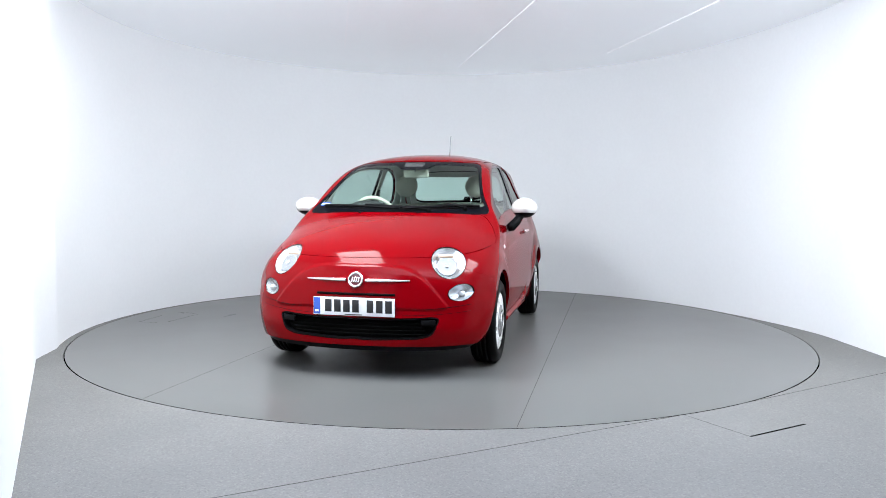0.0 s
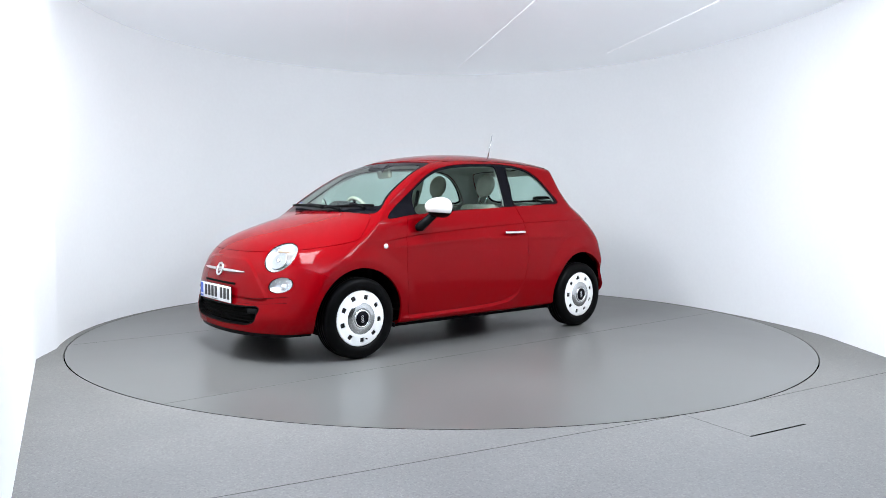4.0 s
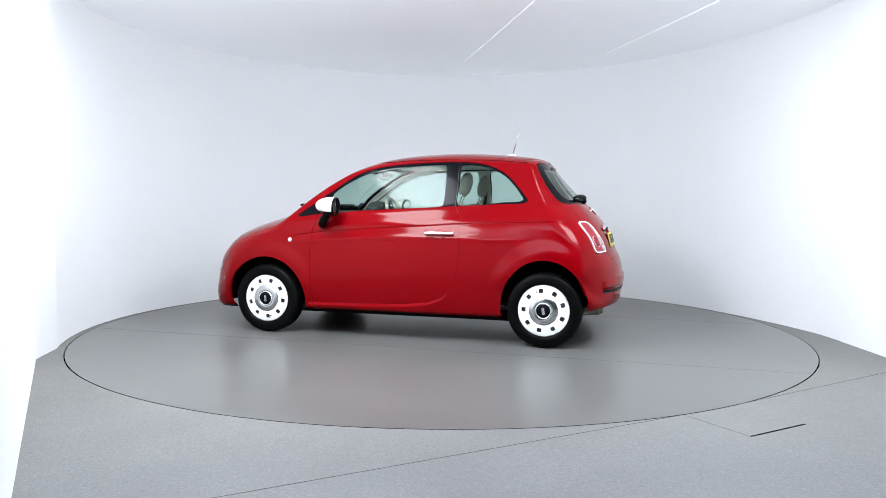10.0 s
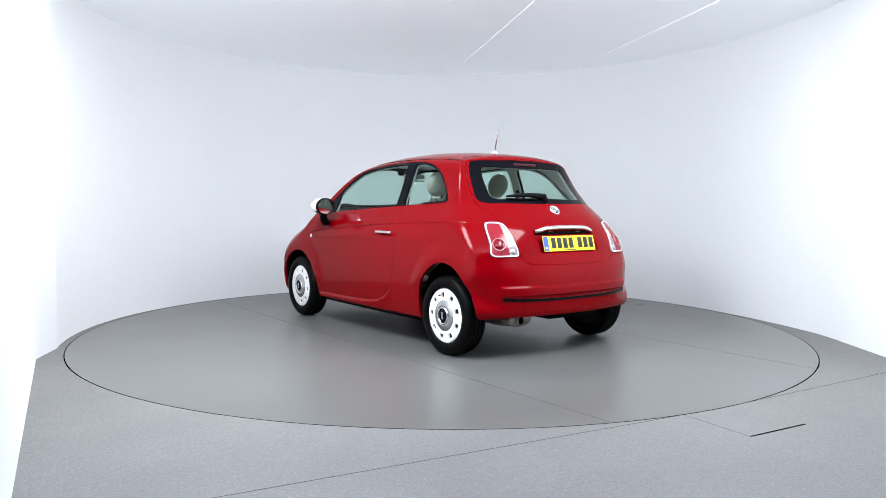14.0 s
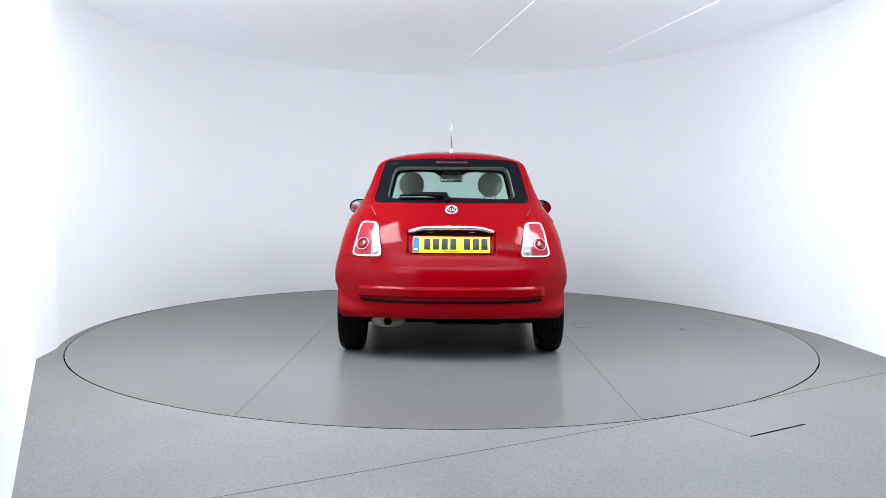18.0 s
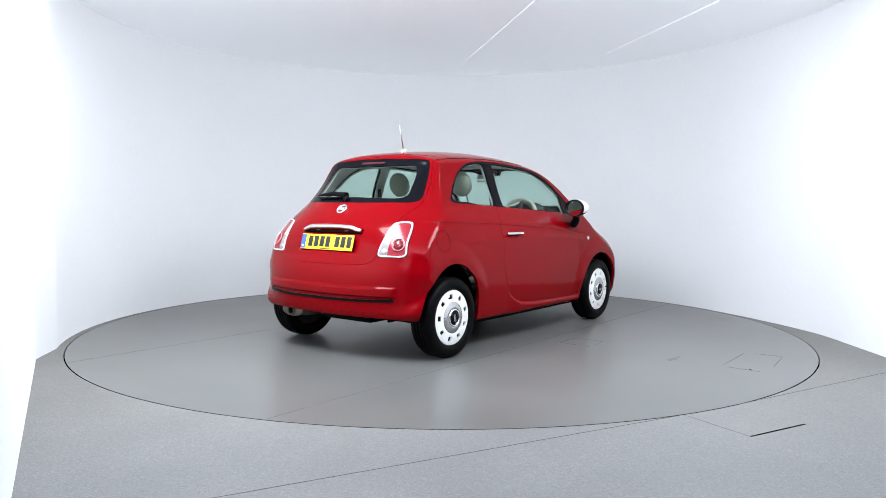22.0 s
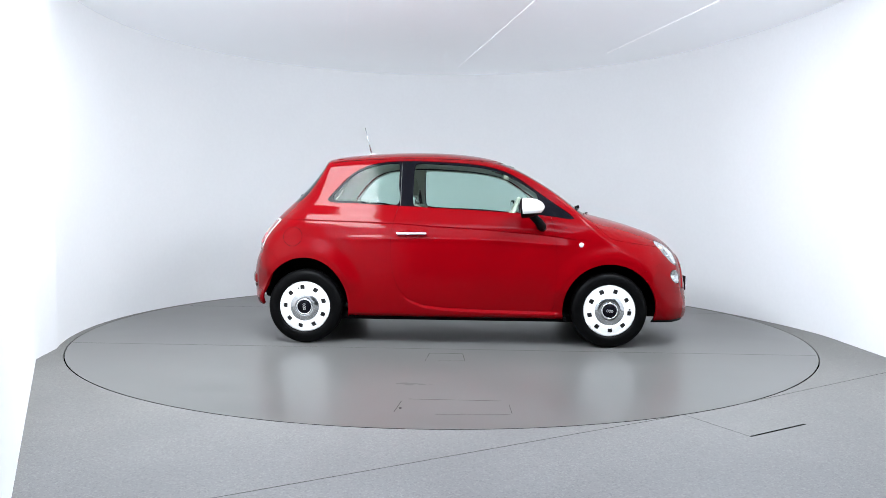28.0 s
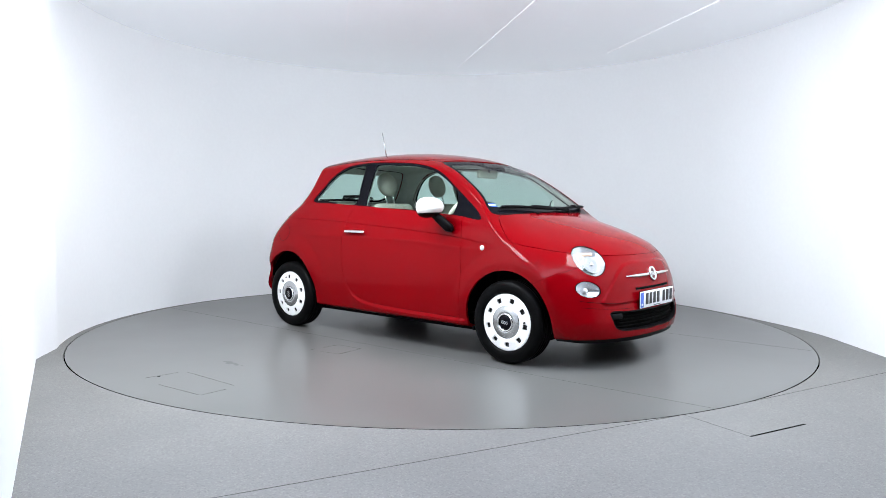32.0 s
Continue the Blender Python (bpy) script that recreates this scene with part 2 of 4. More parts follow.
for p, q in (((-0.784, -0.204), (-1.03, 1.40)), ((0.711, -0.243), (0.20, 2.40)), ((2.13, -0.06), (1.77, 1.60))):
    d = ((q[0] - p[0]), (q[1] - p[1]))
    p = (p[0] - 0.9 * d[0], p[1] - 0.9 * d[1])
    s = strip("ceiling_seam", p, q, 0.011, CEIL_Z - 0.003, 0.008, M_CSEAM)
    tagged(s, "thin white welded seam across the ceiling", "seam", kind="structure")
s = strip("floor_seam", (-1.75, -4.24), (1.21, -2.68), 0.0038, 0.0, 0.0014, M_SEAM)
tagged(s, "fine dark joint in the resin floor", "joint", kind="structure")
s = strip("floor_seam", (1.62, -2.45), (3.17, -1.50), 0.0038, 0.0, 0.0014, M_SEAM)
tagged(s, "fine dark joint in the resin floor", "joint", kind="structure")
# Access hatch let into the floor beside the table.
s = strip("floor_seam", (1.437, -3.009), (1.246, -2.668), 0.0025, 0.0, 0.0014, M_SEAM)
tagged(s, "fine edge of a floor hatch", "joint", kind="structure")
s = strip("floor_slot", (1.437, -3.009), (1.79, -2.81), 0.012, 0.0, 0.002, M_DARKGAP)
tagged(s, "narrow black slot along the edge of a floor hatch", "slot", kind="structure")

# ---- turntable ----
table = new("turntable", None)
tagged(table, "large round grey-painted turntable flush with the floor", "turntable")
part("disc", turned([(0.01, 0.0), (TABLE_R, 0.0), (TABLE_R, -0.04), (0.01, -0.04)], 180, "Z", smooth=False), M_TABLE, table)
# black band puts the shade of the narrow gap into the rim's colour
part("rim_band", turned([(TABLE_R, -0.0005), (TABLE_R + 0.0015, -0.0005), (TABLE_R + 0.0015, -0.035), (TABLE_R, -0.035)], 180, "Z", smooth=False, close=True), M_DARKGAP, table, "black band that paints the gap's shade round the rim")
for y in (-1.02, 1.02):
    h = math.sqrt(TABLE_R ** 2 - y * y) - 0.01
    strip("panel_joint", (-h, y), (h, y), 0.0032, 0.0, 0.0010, M_JOINT, table)


# Fine edges of two covers let into the deck, a pin hole and a scuff.
for p, q, w in (((-0.022, -1.18), (0.215, -1.175), 0.0030), ((-0.022, -1.18), (-0.028, -1.33), 0.0030), ((-0.034, -1.40), (-0.030, -1.44), 0.0025), ((0.215, -1.175), (0.238, -1.41), 0.0030),
                ((0.06, -1.435), (0.238, -1.41), 0.0014), ((-0.045, -2.420), (0.46, -2.420), 0.0024), ((-0.080, -2.465), (-0.095, -2.67), 0.0028),
                ((0.50, -2.49), (0.51, -2.66), 0.0022), ((0.12, -2.70), (0.50, -2.67), 0.0026)):
    strip("hatch_edge", p, q, w, 0.0, 0.0014, M_SEAM, table)
part("pin_hole", turned([(0.009, 0.0), (0.009, 0.0008), (0.002, 0.0008)], 14, "Z"), M_DARKGAP, table).matrix_basis = pose(-0.07, -2.60, 0)
scuff = bmesh.new()
rng = random.Random(4)
for k in range(26):
    r = 0.004 + 0.012 * rng.random()
    cx, cy = -0.06 + rng.gauss(0, 0.05), -2.085 + rng.gauss(0, 0.008)
    ring = [scuff.verts.new((cx + 2.2 * r * math.cos(a) * (0.7 + 0.5 * rng.random()), cy + r * math.sin(a), 0.0004 + 0.00002 * k)) for a in np.linspace(0, 2 * math.pi, 9)[:-1]]
    scuff.faces.new(ring)
part("scuff_mark", scuff, M_JOINT2, table, "faint dark scuff on the deck")
# ---- car body: one smooth shell, cut into panels ----
def curve(ctrl, per=8, closed=False):
    """A smooth line through control points of any dimension (centripetal Catmull-Rom)."""
    p = np.array(ctrl, float)
    n = len(p)
    p = np.vstack([p[-1], p, p[0], p[1]]) if closed else np.vstack([2 * p[0] - p[1], p, 2 * p[-1] - p[-2]])
    out = []
    for i in range(1, len(p) - 2):
        a, b, c, d = p[i - 1:i + 3]
        t = [0]
        for u, v in ((a, b), (b, c), (c, d)):
            t.append(t[-1] + max(np.linalg.norm((v - u)[:2]), 1e-6) ** 0.5)
        for s in np.linspace(t[1], t[2], per, endpoint=False):
            A1 = (t[1] - s) / (t[1] - t[0]) * a + (s - t[0]) / (t[1] - t[0]) * b
            A2 = (t[2] - s) / (t[2] - t[1]) * b + (s - t[1]) / (t[2] - t[1]) * c
            A3 = (t[3] - s) / (t[3] - t[2]) * c + (s - t[2]) / (t[3] - t[2]) * d
            B1 = (t[2] - s) / (t[2] - t[0]) * A1 + (s - t[0]) / (t[2] - t[0]) * A2
            B2 = (t[3] - s) / (t[3] - t[1]) * A2 + (s - t[1]) / (t[3] - t[1]) * A3
            out.append((t[2] - s) / (t[2] - t[1]) * B1 + (s - t[1]) / (t[2] - t[1]) * B2)
    if not closed:
        out.append(p[-2])
    return np.array(out)


def inside(poly, q):
    """Signed distance of the points q to a closed outline, positive inside."""
    best = np.full(len(q), 1e9)
    odd = np.zeros(len(q), bool)
    for a, b in zip(poly, np.roll(poly, -1, axis=0)):
        d = b - a
        t = np.clip(((q - a) @ d) / max(d @ d, 1e-12), 0, 1)
        e = q - a - t[:, None] * d
        best = np.minimum(best, (e * e).sum(1))
        if a[1] != b[1]:
            odd ^= ((a[1] > q[:, 1]) != (b[1] > q[:, 1])) & (q[:, 0] < (b[0] - a[0]) * (q[:, 1] - a[1]) / (b[1] - a[1]) + a[0])
    return np.where(odd, 1, -1) * np.sqrt(best)


def line_at(pairs, x):
    a = np.array(pairs)
    return np.interp(x, a[:, 0], a[:, 1])


def step(e0, e1, x):
    t = np.clip((x - e0) / (e1 - e0), 0, 1)
    return t * t * (3 - 2 * t)


# Side profile on the centre line: along, up, and how far in from it the body reaches its full width.
PROFILE = [(1.55, -.05, .40), (1.73, -.02, .42), (1.830, .10, .43), (1.856, .20, .43), (1.862, .32, .42), (1.834, .44, .41), (1.816, .53, .41),
           (1.798, .61, .42), (1.762, .69, .42), (1.70, .765, .40), (1.60, .832, .33), (1.46, .888, .275), (1.30, .938, .235),
           (1.14, .980, .18), (1.02, 1.012, .10), (.955, 1.045, .065), (.86, 1.118, .055), (.75, 1.198, .055), (.63, 1.275, .055),
           (.50, 1.350, .06), (.38, 1.405, .075), (.25, 1.448, .10), (.05, 1.480, .115), (-.24, 1.497, .12), (-.52, 1.494, .12),
           (-.80, 1.476, .11), (-.98, 1.453, .10), (-1.06, 1.428, .09), (-1.105, 1.372, .12), (-1.19, 1.275, .19), (-1.285, 1.175, .24),
           (-1.385, 1.072, .26), (-1.47, .985, .26), (-1.54, .895, .25), (-1.59, .80, .24), (-1.620, .71, .25), (-1.654, .645, .30),
           (-1.676, .57, .33), (-1.684, .48, .34), (-1.680, .39, .34), (-1.660, .30, .30), (-1.59, .228, .2), (-1.40, .175, .1), (-.8, .16, .08), (.2, .16, .08), (.85, .15, .08), (1.10, .06, .15), (1.30, -.03, .30)]
HALF = [(.10, .70), (.17, .735), (.22, .762), (.30, .776), (.42, .789), (.55, .794), (.68, .790), (.78, .782), (.86, .768), (.92, .752),
        (.97, .728), (1.02, .697), (1.06, .672), (1.12, .647), (1.20, .617), (1.28, .588), (1.36, .557), (1.42, .533), (1.50, .50), (1.6, .47)]
CREASE = [(-1.4, .947), (-1.265, .944), (-.893, .933), (-.456, .917), (-.237, .902), (.2, .877), (.64, .843), (.926, .806), (1.3, .76)]
LOW_FOLD = [(-1.0, .80), (-.25, .806), (.27, .800), (.75, .768), (1.0, .745)]
SILL = [(-.6, .53), (-.455, .462), (-.42, .408), (-.355, .350), (-.245, .308), (-.07, .288), (.2, .2785), (.64, .271), (.8, .270)]
HUBS = ((1.15, .283), (-1.15, .283))
ARCH_R, ARCH_REAR, ARCH_TALL = .348, .331, 1.135    # the rear opening is taller than wide
CELL = .008
GX, GZ = np.arange(-2.0, 2.1, CELL), np.arange(-.1, 1.75, CELL)


def blur(a, n):
    k = np.array([1, 4, 6, 4, 1]) / 16
    for _ in range(n):
        for ax in (0, 1):
            b = np.pad(a, [(2, 2) if i == ax else (0, 0) for i in (0, 1)], mode="edge")
            a = sum(w * (b[i:i + a.shape[0]] if ax == 0 else b[:, i:i + a.shape[1]]) for i, w in enumerate(k))
    return a


def profile_tables():
    line = curve(PROFILE, 6, True)
    q = np.stack(np.meshgrid(GX, GZ, indexing="ij"), -1).reshape(-1, 2)
    best, rad = np.full(len(q), 1e9), np.zeros(len(q))
    for a, b in zip(line, np.roll(line, -1, axis=0)):
        d = b[:2] - a[:2]
        t = np.clip(((q - a[:2]) @ d) / (d @ d), 0, 1)
        e = q - a[:2] - t[:, None] * d
        e = (e * e).sum(1)
        m = e < best
        best[m] = e[m]
        rad[m] = (a[2] + t * (b[2] - a[2]))[m]
    sd = np.sqrt(best)
    ins = inside(line[:, :2], q) > 0
    sd = np.where(ins, sd, -sd)
    shape = (len(GX), len(GZ))
    return blur(sd.reshape(shape), 2), blur(rad.reshape(shape), 8)


TAB_D, TAB_R = profile_tables()
HALF_LINE = curve(HALF, 10)
# Raised and sunken fields on the nose and the tail (across, up).
NOSE_FIELD = curve([(0, .693), (.26, .684), (.33, .665), (.40, .622), (.47, .555), (.53, .485), (.56, .44), (.3, .434), (0, .434), (-.4, .5), (-.3, .67)], 4, True)


def relief_tables():
    q = np.stack(np.meshgrid(GX, GZ, indexing="ij"), -1).reshape(-1, 2)
    a, z = np.abs(q[:, 0]), q[:, 1]
    nose = .009 * step(-.008, .008, inside(NOSE_FIELD, q))
    tail = -.020 * step(.302, .290, a) * step(.728, .740, z) * step(.892, .880, z)
    tail = tail + .012 * step(.64, .61, a) * step(.444, .452, z) * step(.514, .504, z)
    return nose.reshape(len(GX), -1), tail.reshape(len(GX), -1)


RELIEF_F, RELIEF_R = relief_tables()


def lookup(tab, x, z):
    i = np.clip((x - GX[0]) / CELL, 0, len(GX) - 1.001)
    j = np.clip((z - GZ[0]) / CELL, 0, len(GZ) - 1.001)
    a, b = i.astype(int), j.astype(int)
    u, v = i - a, j - b
    return (1 - u) * ((1 - v) * tab[a, b] + v * tab[a, b + 1]) + u * ((1 - v) * tab[a + 1, b] + v * tab[a + 1, b + 1])


def half_width(x, z):
    w = np.interp(z, HALF_LINE[:, 1 - 1], HALF_LINE[:, 1])
    # flared arches: an upright lip, then a sloping shoulder above it
    rho = np.hypot(x - HUBS[0][0], z - HUBS[0][1])
    w = w + .018 * (1 - step(.385, .505, rho)) * step(.22, .44, z)
    rho = np.hypot(x - HUBS[1][0], (z - HUBS[1][1]) / ARCH_TALL)
    w = w + .023 * (1 - step(.358, .480, rho)) * step(.34, .56, z) * step(-1.62, -1.36, x)
    # the glasshouse is broader at the screen than at the tail, and the tail draws in
    high = step(1.0, 1.25, z)
    w = w + .017 * high * step(-.3, .4, x) - .010 * high * step(-.6, -1.0, x) - .009 * step(-1.30, -1.60, x)
    # two body-side folds: the band between them leans in, with a small undercut at its top
    zc, zl = line_at(CREASE, x), line_at(LOW_FOLD, x)
    fade = step(1.05, .75, x) * step(-1.42, -1.25, x)
    lean = step(.95, .70, x) * step(-1.05, -.75, x)
    u = np.clip((z - zl) / (zc - zl), 0, 1)
    u = np.where(u < .2, 2.5 * u * u, u - .1) / .9
    w = w - .012 * u * lean * (1 - step(.05, .13, z - zc))
    w = w + .0065 * step(zc - .002, zc + .005, z) * fade * (1 - step(.03, .12, z - zc))
    w = w + .004 * np.exp(-((z - zl) / .022) ** 2) * lean
    # sill
    zs = line_at(SILL, x)
    w = w + .021 * step(zs - .002, zs - .024, z) * step(.80, .74, x) * step(-.44, -.28, x) * (1 - .6 * step(-.05, -.45, x) * step(zs, zs - .16, z))
    return w


def shell(p):
    """Zero on the skin, negative inside."""
    x, y, z = p[:, 0], np.abs(p[:, 1]), p[:, 2]
    d, r = lookup(TAB_D, x, z), lookup(TAB_R, x, z)
    d = d + np.where(x > 1.3, lookup(RELIEF_F, y, z), np.where(x < -1.3, lookup(RELIEF_R, y, z), 0))
    e = 2.25
    k = np.clip(1 - d / r, 0, None)
    return ((y / half_width(x, z)) ** e + k ** e) ** (1 / e) - 1


def slope(p, h=.0035):
    g = np.zeros_like(p)
    for k in range(3):
        d = np.zeros(3)
        d[k] = h
        g[:, k] = shell(p + d) - shell(p - d)
    g[np.abs(p[:, 1]) < 1e-6, 1] = 0
    return g / np.linalg.norm(g, axis=1)[:, None]


def half_body():
    """The left half of the skin, as points, normals and triangles."""
    fold = np.radians(np.r_[np.arange(-90, -30, 1.2), np.arange(-30, -20, .22), np.arange(-20, 5, .6), np.arange(5, 27, .30), np.arange(27, 90.01, .65)])
    cap = np.radians(np.arange(0, 90, .45))
    stations = [(-.95, -(np.pi / 2 - a)) for a in cap] + [(x, 0) for x in np.arange(-.95, 1.051, .010)] + [(1.05, a) for a in np.radians(np.arange(.45, 90.01, .45))]
    o, d = [], []
    for x, t in stations:
        for f in fold:
            o.append((x, 0, .66))
            d.append((math.sin(t), math.cos(t) * math.cos(f), math.cos(t) * math.sin(f)))
    o, d = np.array(o), np.array(d)
    lo, hi = np.full(len(o), .25), np.full(len(o), 1.2)
    for _ in range(22):
        mid = (lo + hi) / 2
        out = shell(o + mid[:, None] * d) > 0
        hi, lo = np.where(out, mid, hi), np.where(out, lo, mid)
    v = o + lo[:, None] * d
    m, n = len(stations), len(fold)
    v = v.reshape(m, n, 3)
    v[:, 0, 1] = v[:, -1, 1] = 0
    v = v.reshape(-1, 3)
    i, j = np.meshgrid(np.arange(m - 1), np.arange(n - 1), indexing="ij")
    a = (i * n + j).ravel()
    t = np.concatenate([np.stack([a, a + n, a + n + 1], 1), np.stack([a, a + n + 1, a + 1], 1)])
    return v, slope(v), t[:, ::-1]


def clip(m, g):
    """Keeps the part of a surface where g > 0, cut cleanly along g = 0."""
    v, nr, t = m
    if not len(t):
        return m
    pos = g > 0
    cnt = pos[t].sum(1)
    keep = t[cnt == 3]
    new_t, new_v, new_n = [keep], [v], [nr]
    base = len(v)
    for want in (1, 2):
        s = t[cnt == want]
        if not len(s):
            continue
        odd = pos[s] if want == 1 else ~pos[s]
        k = odd.argmax(1)
        r = np.arange(len(s))
        a, b, c = s[r, k], s[r, (k + 1) % 3], s[r, (k + 2) % 3]

        def cut(p, q):
            lo, hi = np.minimum(p, q), np.maximum(p, q)
            u = (g[lo] / (g[lo] - g[hi]))[:, None]
            return v[lo] + u * (v[hi] - v[lo]), nr[lo] + u * (nr[hi] - nr[lo])

        (vab, nab), (vac, nac) = cut(a, b), cut(a, c)
        new_v += [vab, vac]
        new_n += [nab, nac]
        ab, ac = base + r, base + len(s) + r
        base += 2 * len(s)
        if want == 1:
            new_t.append(np.stack([a, ab, ac], 1))
        else:
            new_t += [np.stack([ab, b, c], 1), np.stack([ab, c, ac], 1)]
    v, nr, t = np.concatenate(new_v), np.concatenate(new_n), np.concatenate(new_t)
    # weld equal cut points and drop unused ones
    key = np.round(v * 1e6).astype(np.int64)
    _, first, back = np.unique(key, axis=0, return_index=True, return_inverse=True)
    t = back.reshape(-1)[t]
    t = t[(t[:, 0] != t[:, 1]) & (t[:, 1] != t[:, 2]) & (t[:, 0] != t[:, 2])]
    used, t2 = np.unique(t, return_inverse=True)
    v, nr = v[first][used], nr[first][used]
    return v, nr / np.linalg.norm(nr, axis=1)[:, None], t2.reshape(-1, 3)


def clip_all(m, *fields):
    for f in fields:
        m = clip(m, f(m[0]))
    return m


def mirrored(m):
    v, n, t = m
    s = np.array([1, -1, 1])
    return v * s, n * s, t[:, ::-1]


def both(m):
    """A half joined with its mirror image."""
    v, n, t = m
    w, q, u = mirrored(m)
    v, n, t = np.concatenate([v, w]), np.concatenate([n, q]), np.concatenate([t, u + len(v)])
    key = np.round(v * 1e5).astype(np.int64)
    _, first, back = np.unique(key, axis=0, return_index=True, return_inverse=True)
    t = back.reshape(-1)[t]
    n = n[first]
    n[np.abs(v[first][:, 1]) < 1e-5, 1] = 0
    return v[first], n, t


def offset(m, d):
    v, n, t = m
    return v + n * d, n, t


def sheet(name, m, thick=.010, rim=True):
    """A mesh of the surface with a folded-in rim along its free edges."""
    v, n, t = m
    t = t[(t[:, 0] != t[:, 1]) & (t[:, 1] != t[:, 2]) & (t[:, 0] != t[:, 2])]
    t = t[np.unique(np.sort(t, axis=1), axis=0, return_index=True)[1]]
    e = np.sort(np.concatenate([t[:, [0, 1]], t[:, [1, 2]], t[:, [2, 0]]]), axis=1)
    d = np.concatenate([t[:, [0, 1]], t[:, [1, 2]], t[:, [2, 0]]])
    _, ind, cnt = np.unique(e, axis=0, return_index=True, return_counts=True)
    free = d[ind[cnt == 1]]
    verts, faces = [v], [t]
    loops = [n[t.ravel()]]
    if rim and len(free):
        a, b = free[:, 0], free[:, 1]
        inn = v - n * thick
        k = len(v)
        m4 = len(free)
        verts += [v[a], v[b], inn[b], inn[a]]
        i = k + np.arange(m4)
        q = np.stack([i + m4, i, i + 3 * m4, i + 2 * m4], 1)
        fn = np.cross(v[b] - v[a], n[a])
        fn /= np.linalg.norm(fn, axis=1)[:, None] + 1e-12
        faces2 = q
        loops.append(np.repeat(fn, 4, axis=0))
    else:
        faces2 = np.zeros((0, 4), int)
    vv = np.concatenate(verts)
    me = bpy.data.meshes.new(name)
    me.vertices.add(len(vv))
    me.vertices.foreach_set("co", vv.astype(np.float32).ravel())
    idx = np.concatenate([t.ravel(), faces2.ravel()]).astype(np.int32)
    me.loops.add(len(idx))
    me.loops.foreach_set("vertex_index", idx)
    nt, nq = len(t), len(faces2)
    start = np.concatenate([np.arange(nt) * 3, nt * 3 + np.arange(nq) * 4]).astype(np.int32)
    me.polygons.add(nt + nq)
    me.polygons.foreach_set("loop_start", start)
    me.update(calc_edges=True)
    me.shade_smooth()
    if not me.validate():
        me.normals_split_custom_set([tuple(q) for q in np.concatenate(loops).tolist()])
    else:
        print('dropped faces in', name)
    return me


# Outlines: side view (along, up) and end view (across, up).
def xz(v):
    return v[:, [0, 2]]


def yz(v):
    return np.stack([np.abs(v[:, 1]), v[:, 2]], 1)


DLO = curve([(.885, .966), (.65, .990), (.207, 1.020), (-.413, 1.053), (-.80, 1.072), (-.975, 1.082), (-1.0, 1.10), (-.972, 1.14), (-.90, 1.225), (-.815, 1.305),
             (-.70, 1.366), (-.58, 1.395), (-.413, 1.407), (-.145, 1.401), (.124, 1.381), (.304, 1.345), (.438, 1.290), (.618, 1.168), (.73, 1.09), (.86, .998)], 5, True)
DOOR = curve([(.700, 1.10), (.716, .962), (.738, .874), (.751, .765), (.756, .589), (.748, .413), (.735, .302), (.700, .276), (.638, .273), (.198, .280), (-.065, .290),
              (-.241, .310), (-.351, .352), (-.416, .410), (-.450, .466), (-.485, .597), (-.492, .729), (-.491, .861), (-.468, .970), (-.440, 1.08), (-.42, 1.2), (.1, 1.25), (.5, 1.2)], 5, True)
HOOD_EDGE = [(.90, 1.10), (.985, .975), (1.04, .925), (1.097, .870), (1.13, .838), (1.173, .814), (1.25, .798), (1.365, .780), (1.517, .757), (1.62, .742), (1.80, .728)]
SCREEN = curve([(0, 1.012), (.40, 1.008), (.60, 1.000), (.660, 1.003), (.668, 1.02), (.608, 1.13), (.556, 1.26), (.515, 1.36), (.48, 1.390), (.38, 1.400), (0, 1.408),
                (-.4, 1.40), (-.7, 1.02), (-.4, 1.008)], 6, True)
REARGLASS = curve([(0, 1.078), (.40, 1.079), (.525, 1.082), (.553, 1.10), (.535, 1.20), (.505, 1.33), (.485, 1.378), (.44, 1.392), (.25, 1.399), (0, 1.402), (-.4, 1.3), (-.4, 1.1)], 6, True)
GATE = curve([(0, .654), (.30, .656), (.405, .664), (.450, .690), (.462, .73), (.480, .82), (.502, .920), (.530, .985), (.572, 1.06), (.575, 1.10), (.555, 1.20), (.527, 1.33), (.508, 1.402),
              (.44, 1.421), (0, 1.428), (-.4, 1.3), (-.4, .7)], 6, True)
TAIL = curve([(.515, .938), (.565, .946), (.618, .940), (.640, .900), (.660, .80), (.672, .735), (.655, .716), (.56, .712), (.484, .716), (.474, .730), (.486, .82), (.502, .92)], 5, True)
GRILLE = curve([(0, .245), (.28, .247), (.42, .256), (.478, .280), (.505, .335), (.515, .372), (.49, .386), (.40, .383), (.20, .378), (0, .376), (-.3, .3)], 5, True)
REDLOW = [(-1.8, .308), (-1.6, .302), (-1.5, .292), (-1.44, .28), (-.80, .170), (0, .167), (.80, .166), (1.40, .20), (1.52, .208), (1.9, .208)]
FRONTSEAM = [(0, 1.335), (.30, 1.345), (.50, 1.352), (.56, 1.37), (.582, 1.415), (.603, 1.46), (.626, 1.51), (.655, 1.58), (.67, 1.60), (1.2, 1.62)]
REARSEAM = [(-1.8, .722), (-1.55, .722), (-1.45, .705), (-1.385, .675), (-1.345, .62), (-1.33, .5)]
GAP = .0013


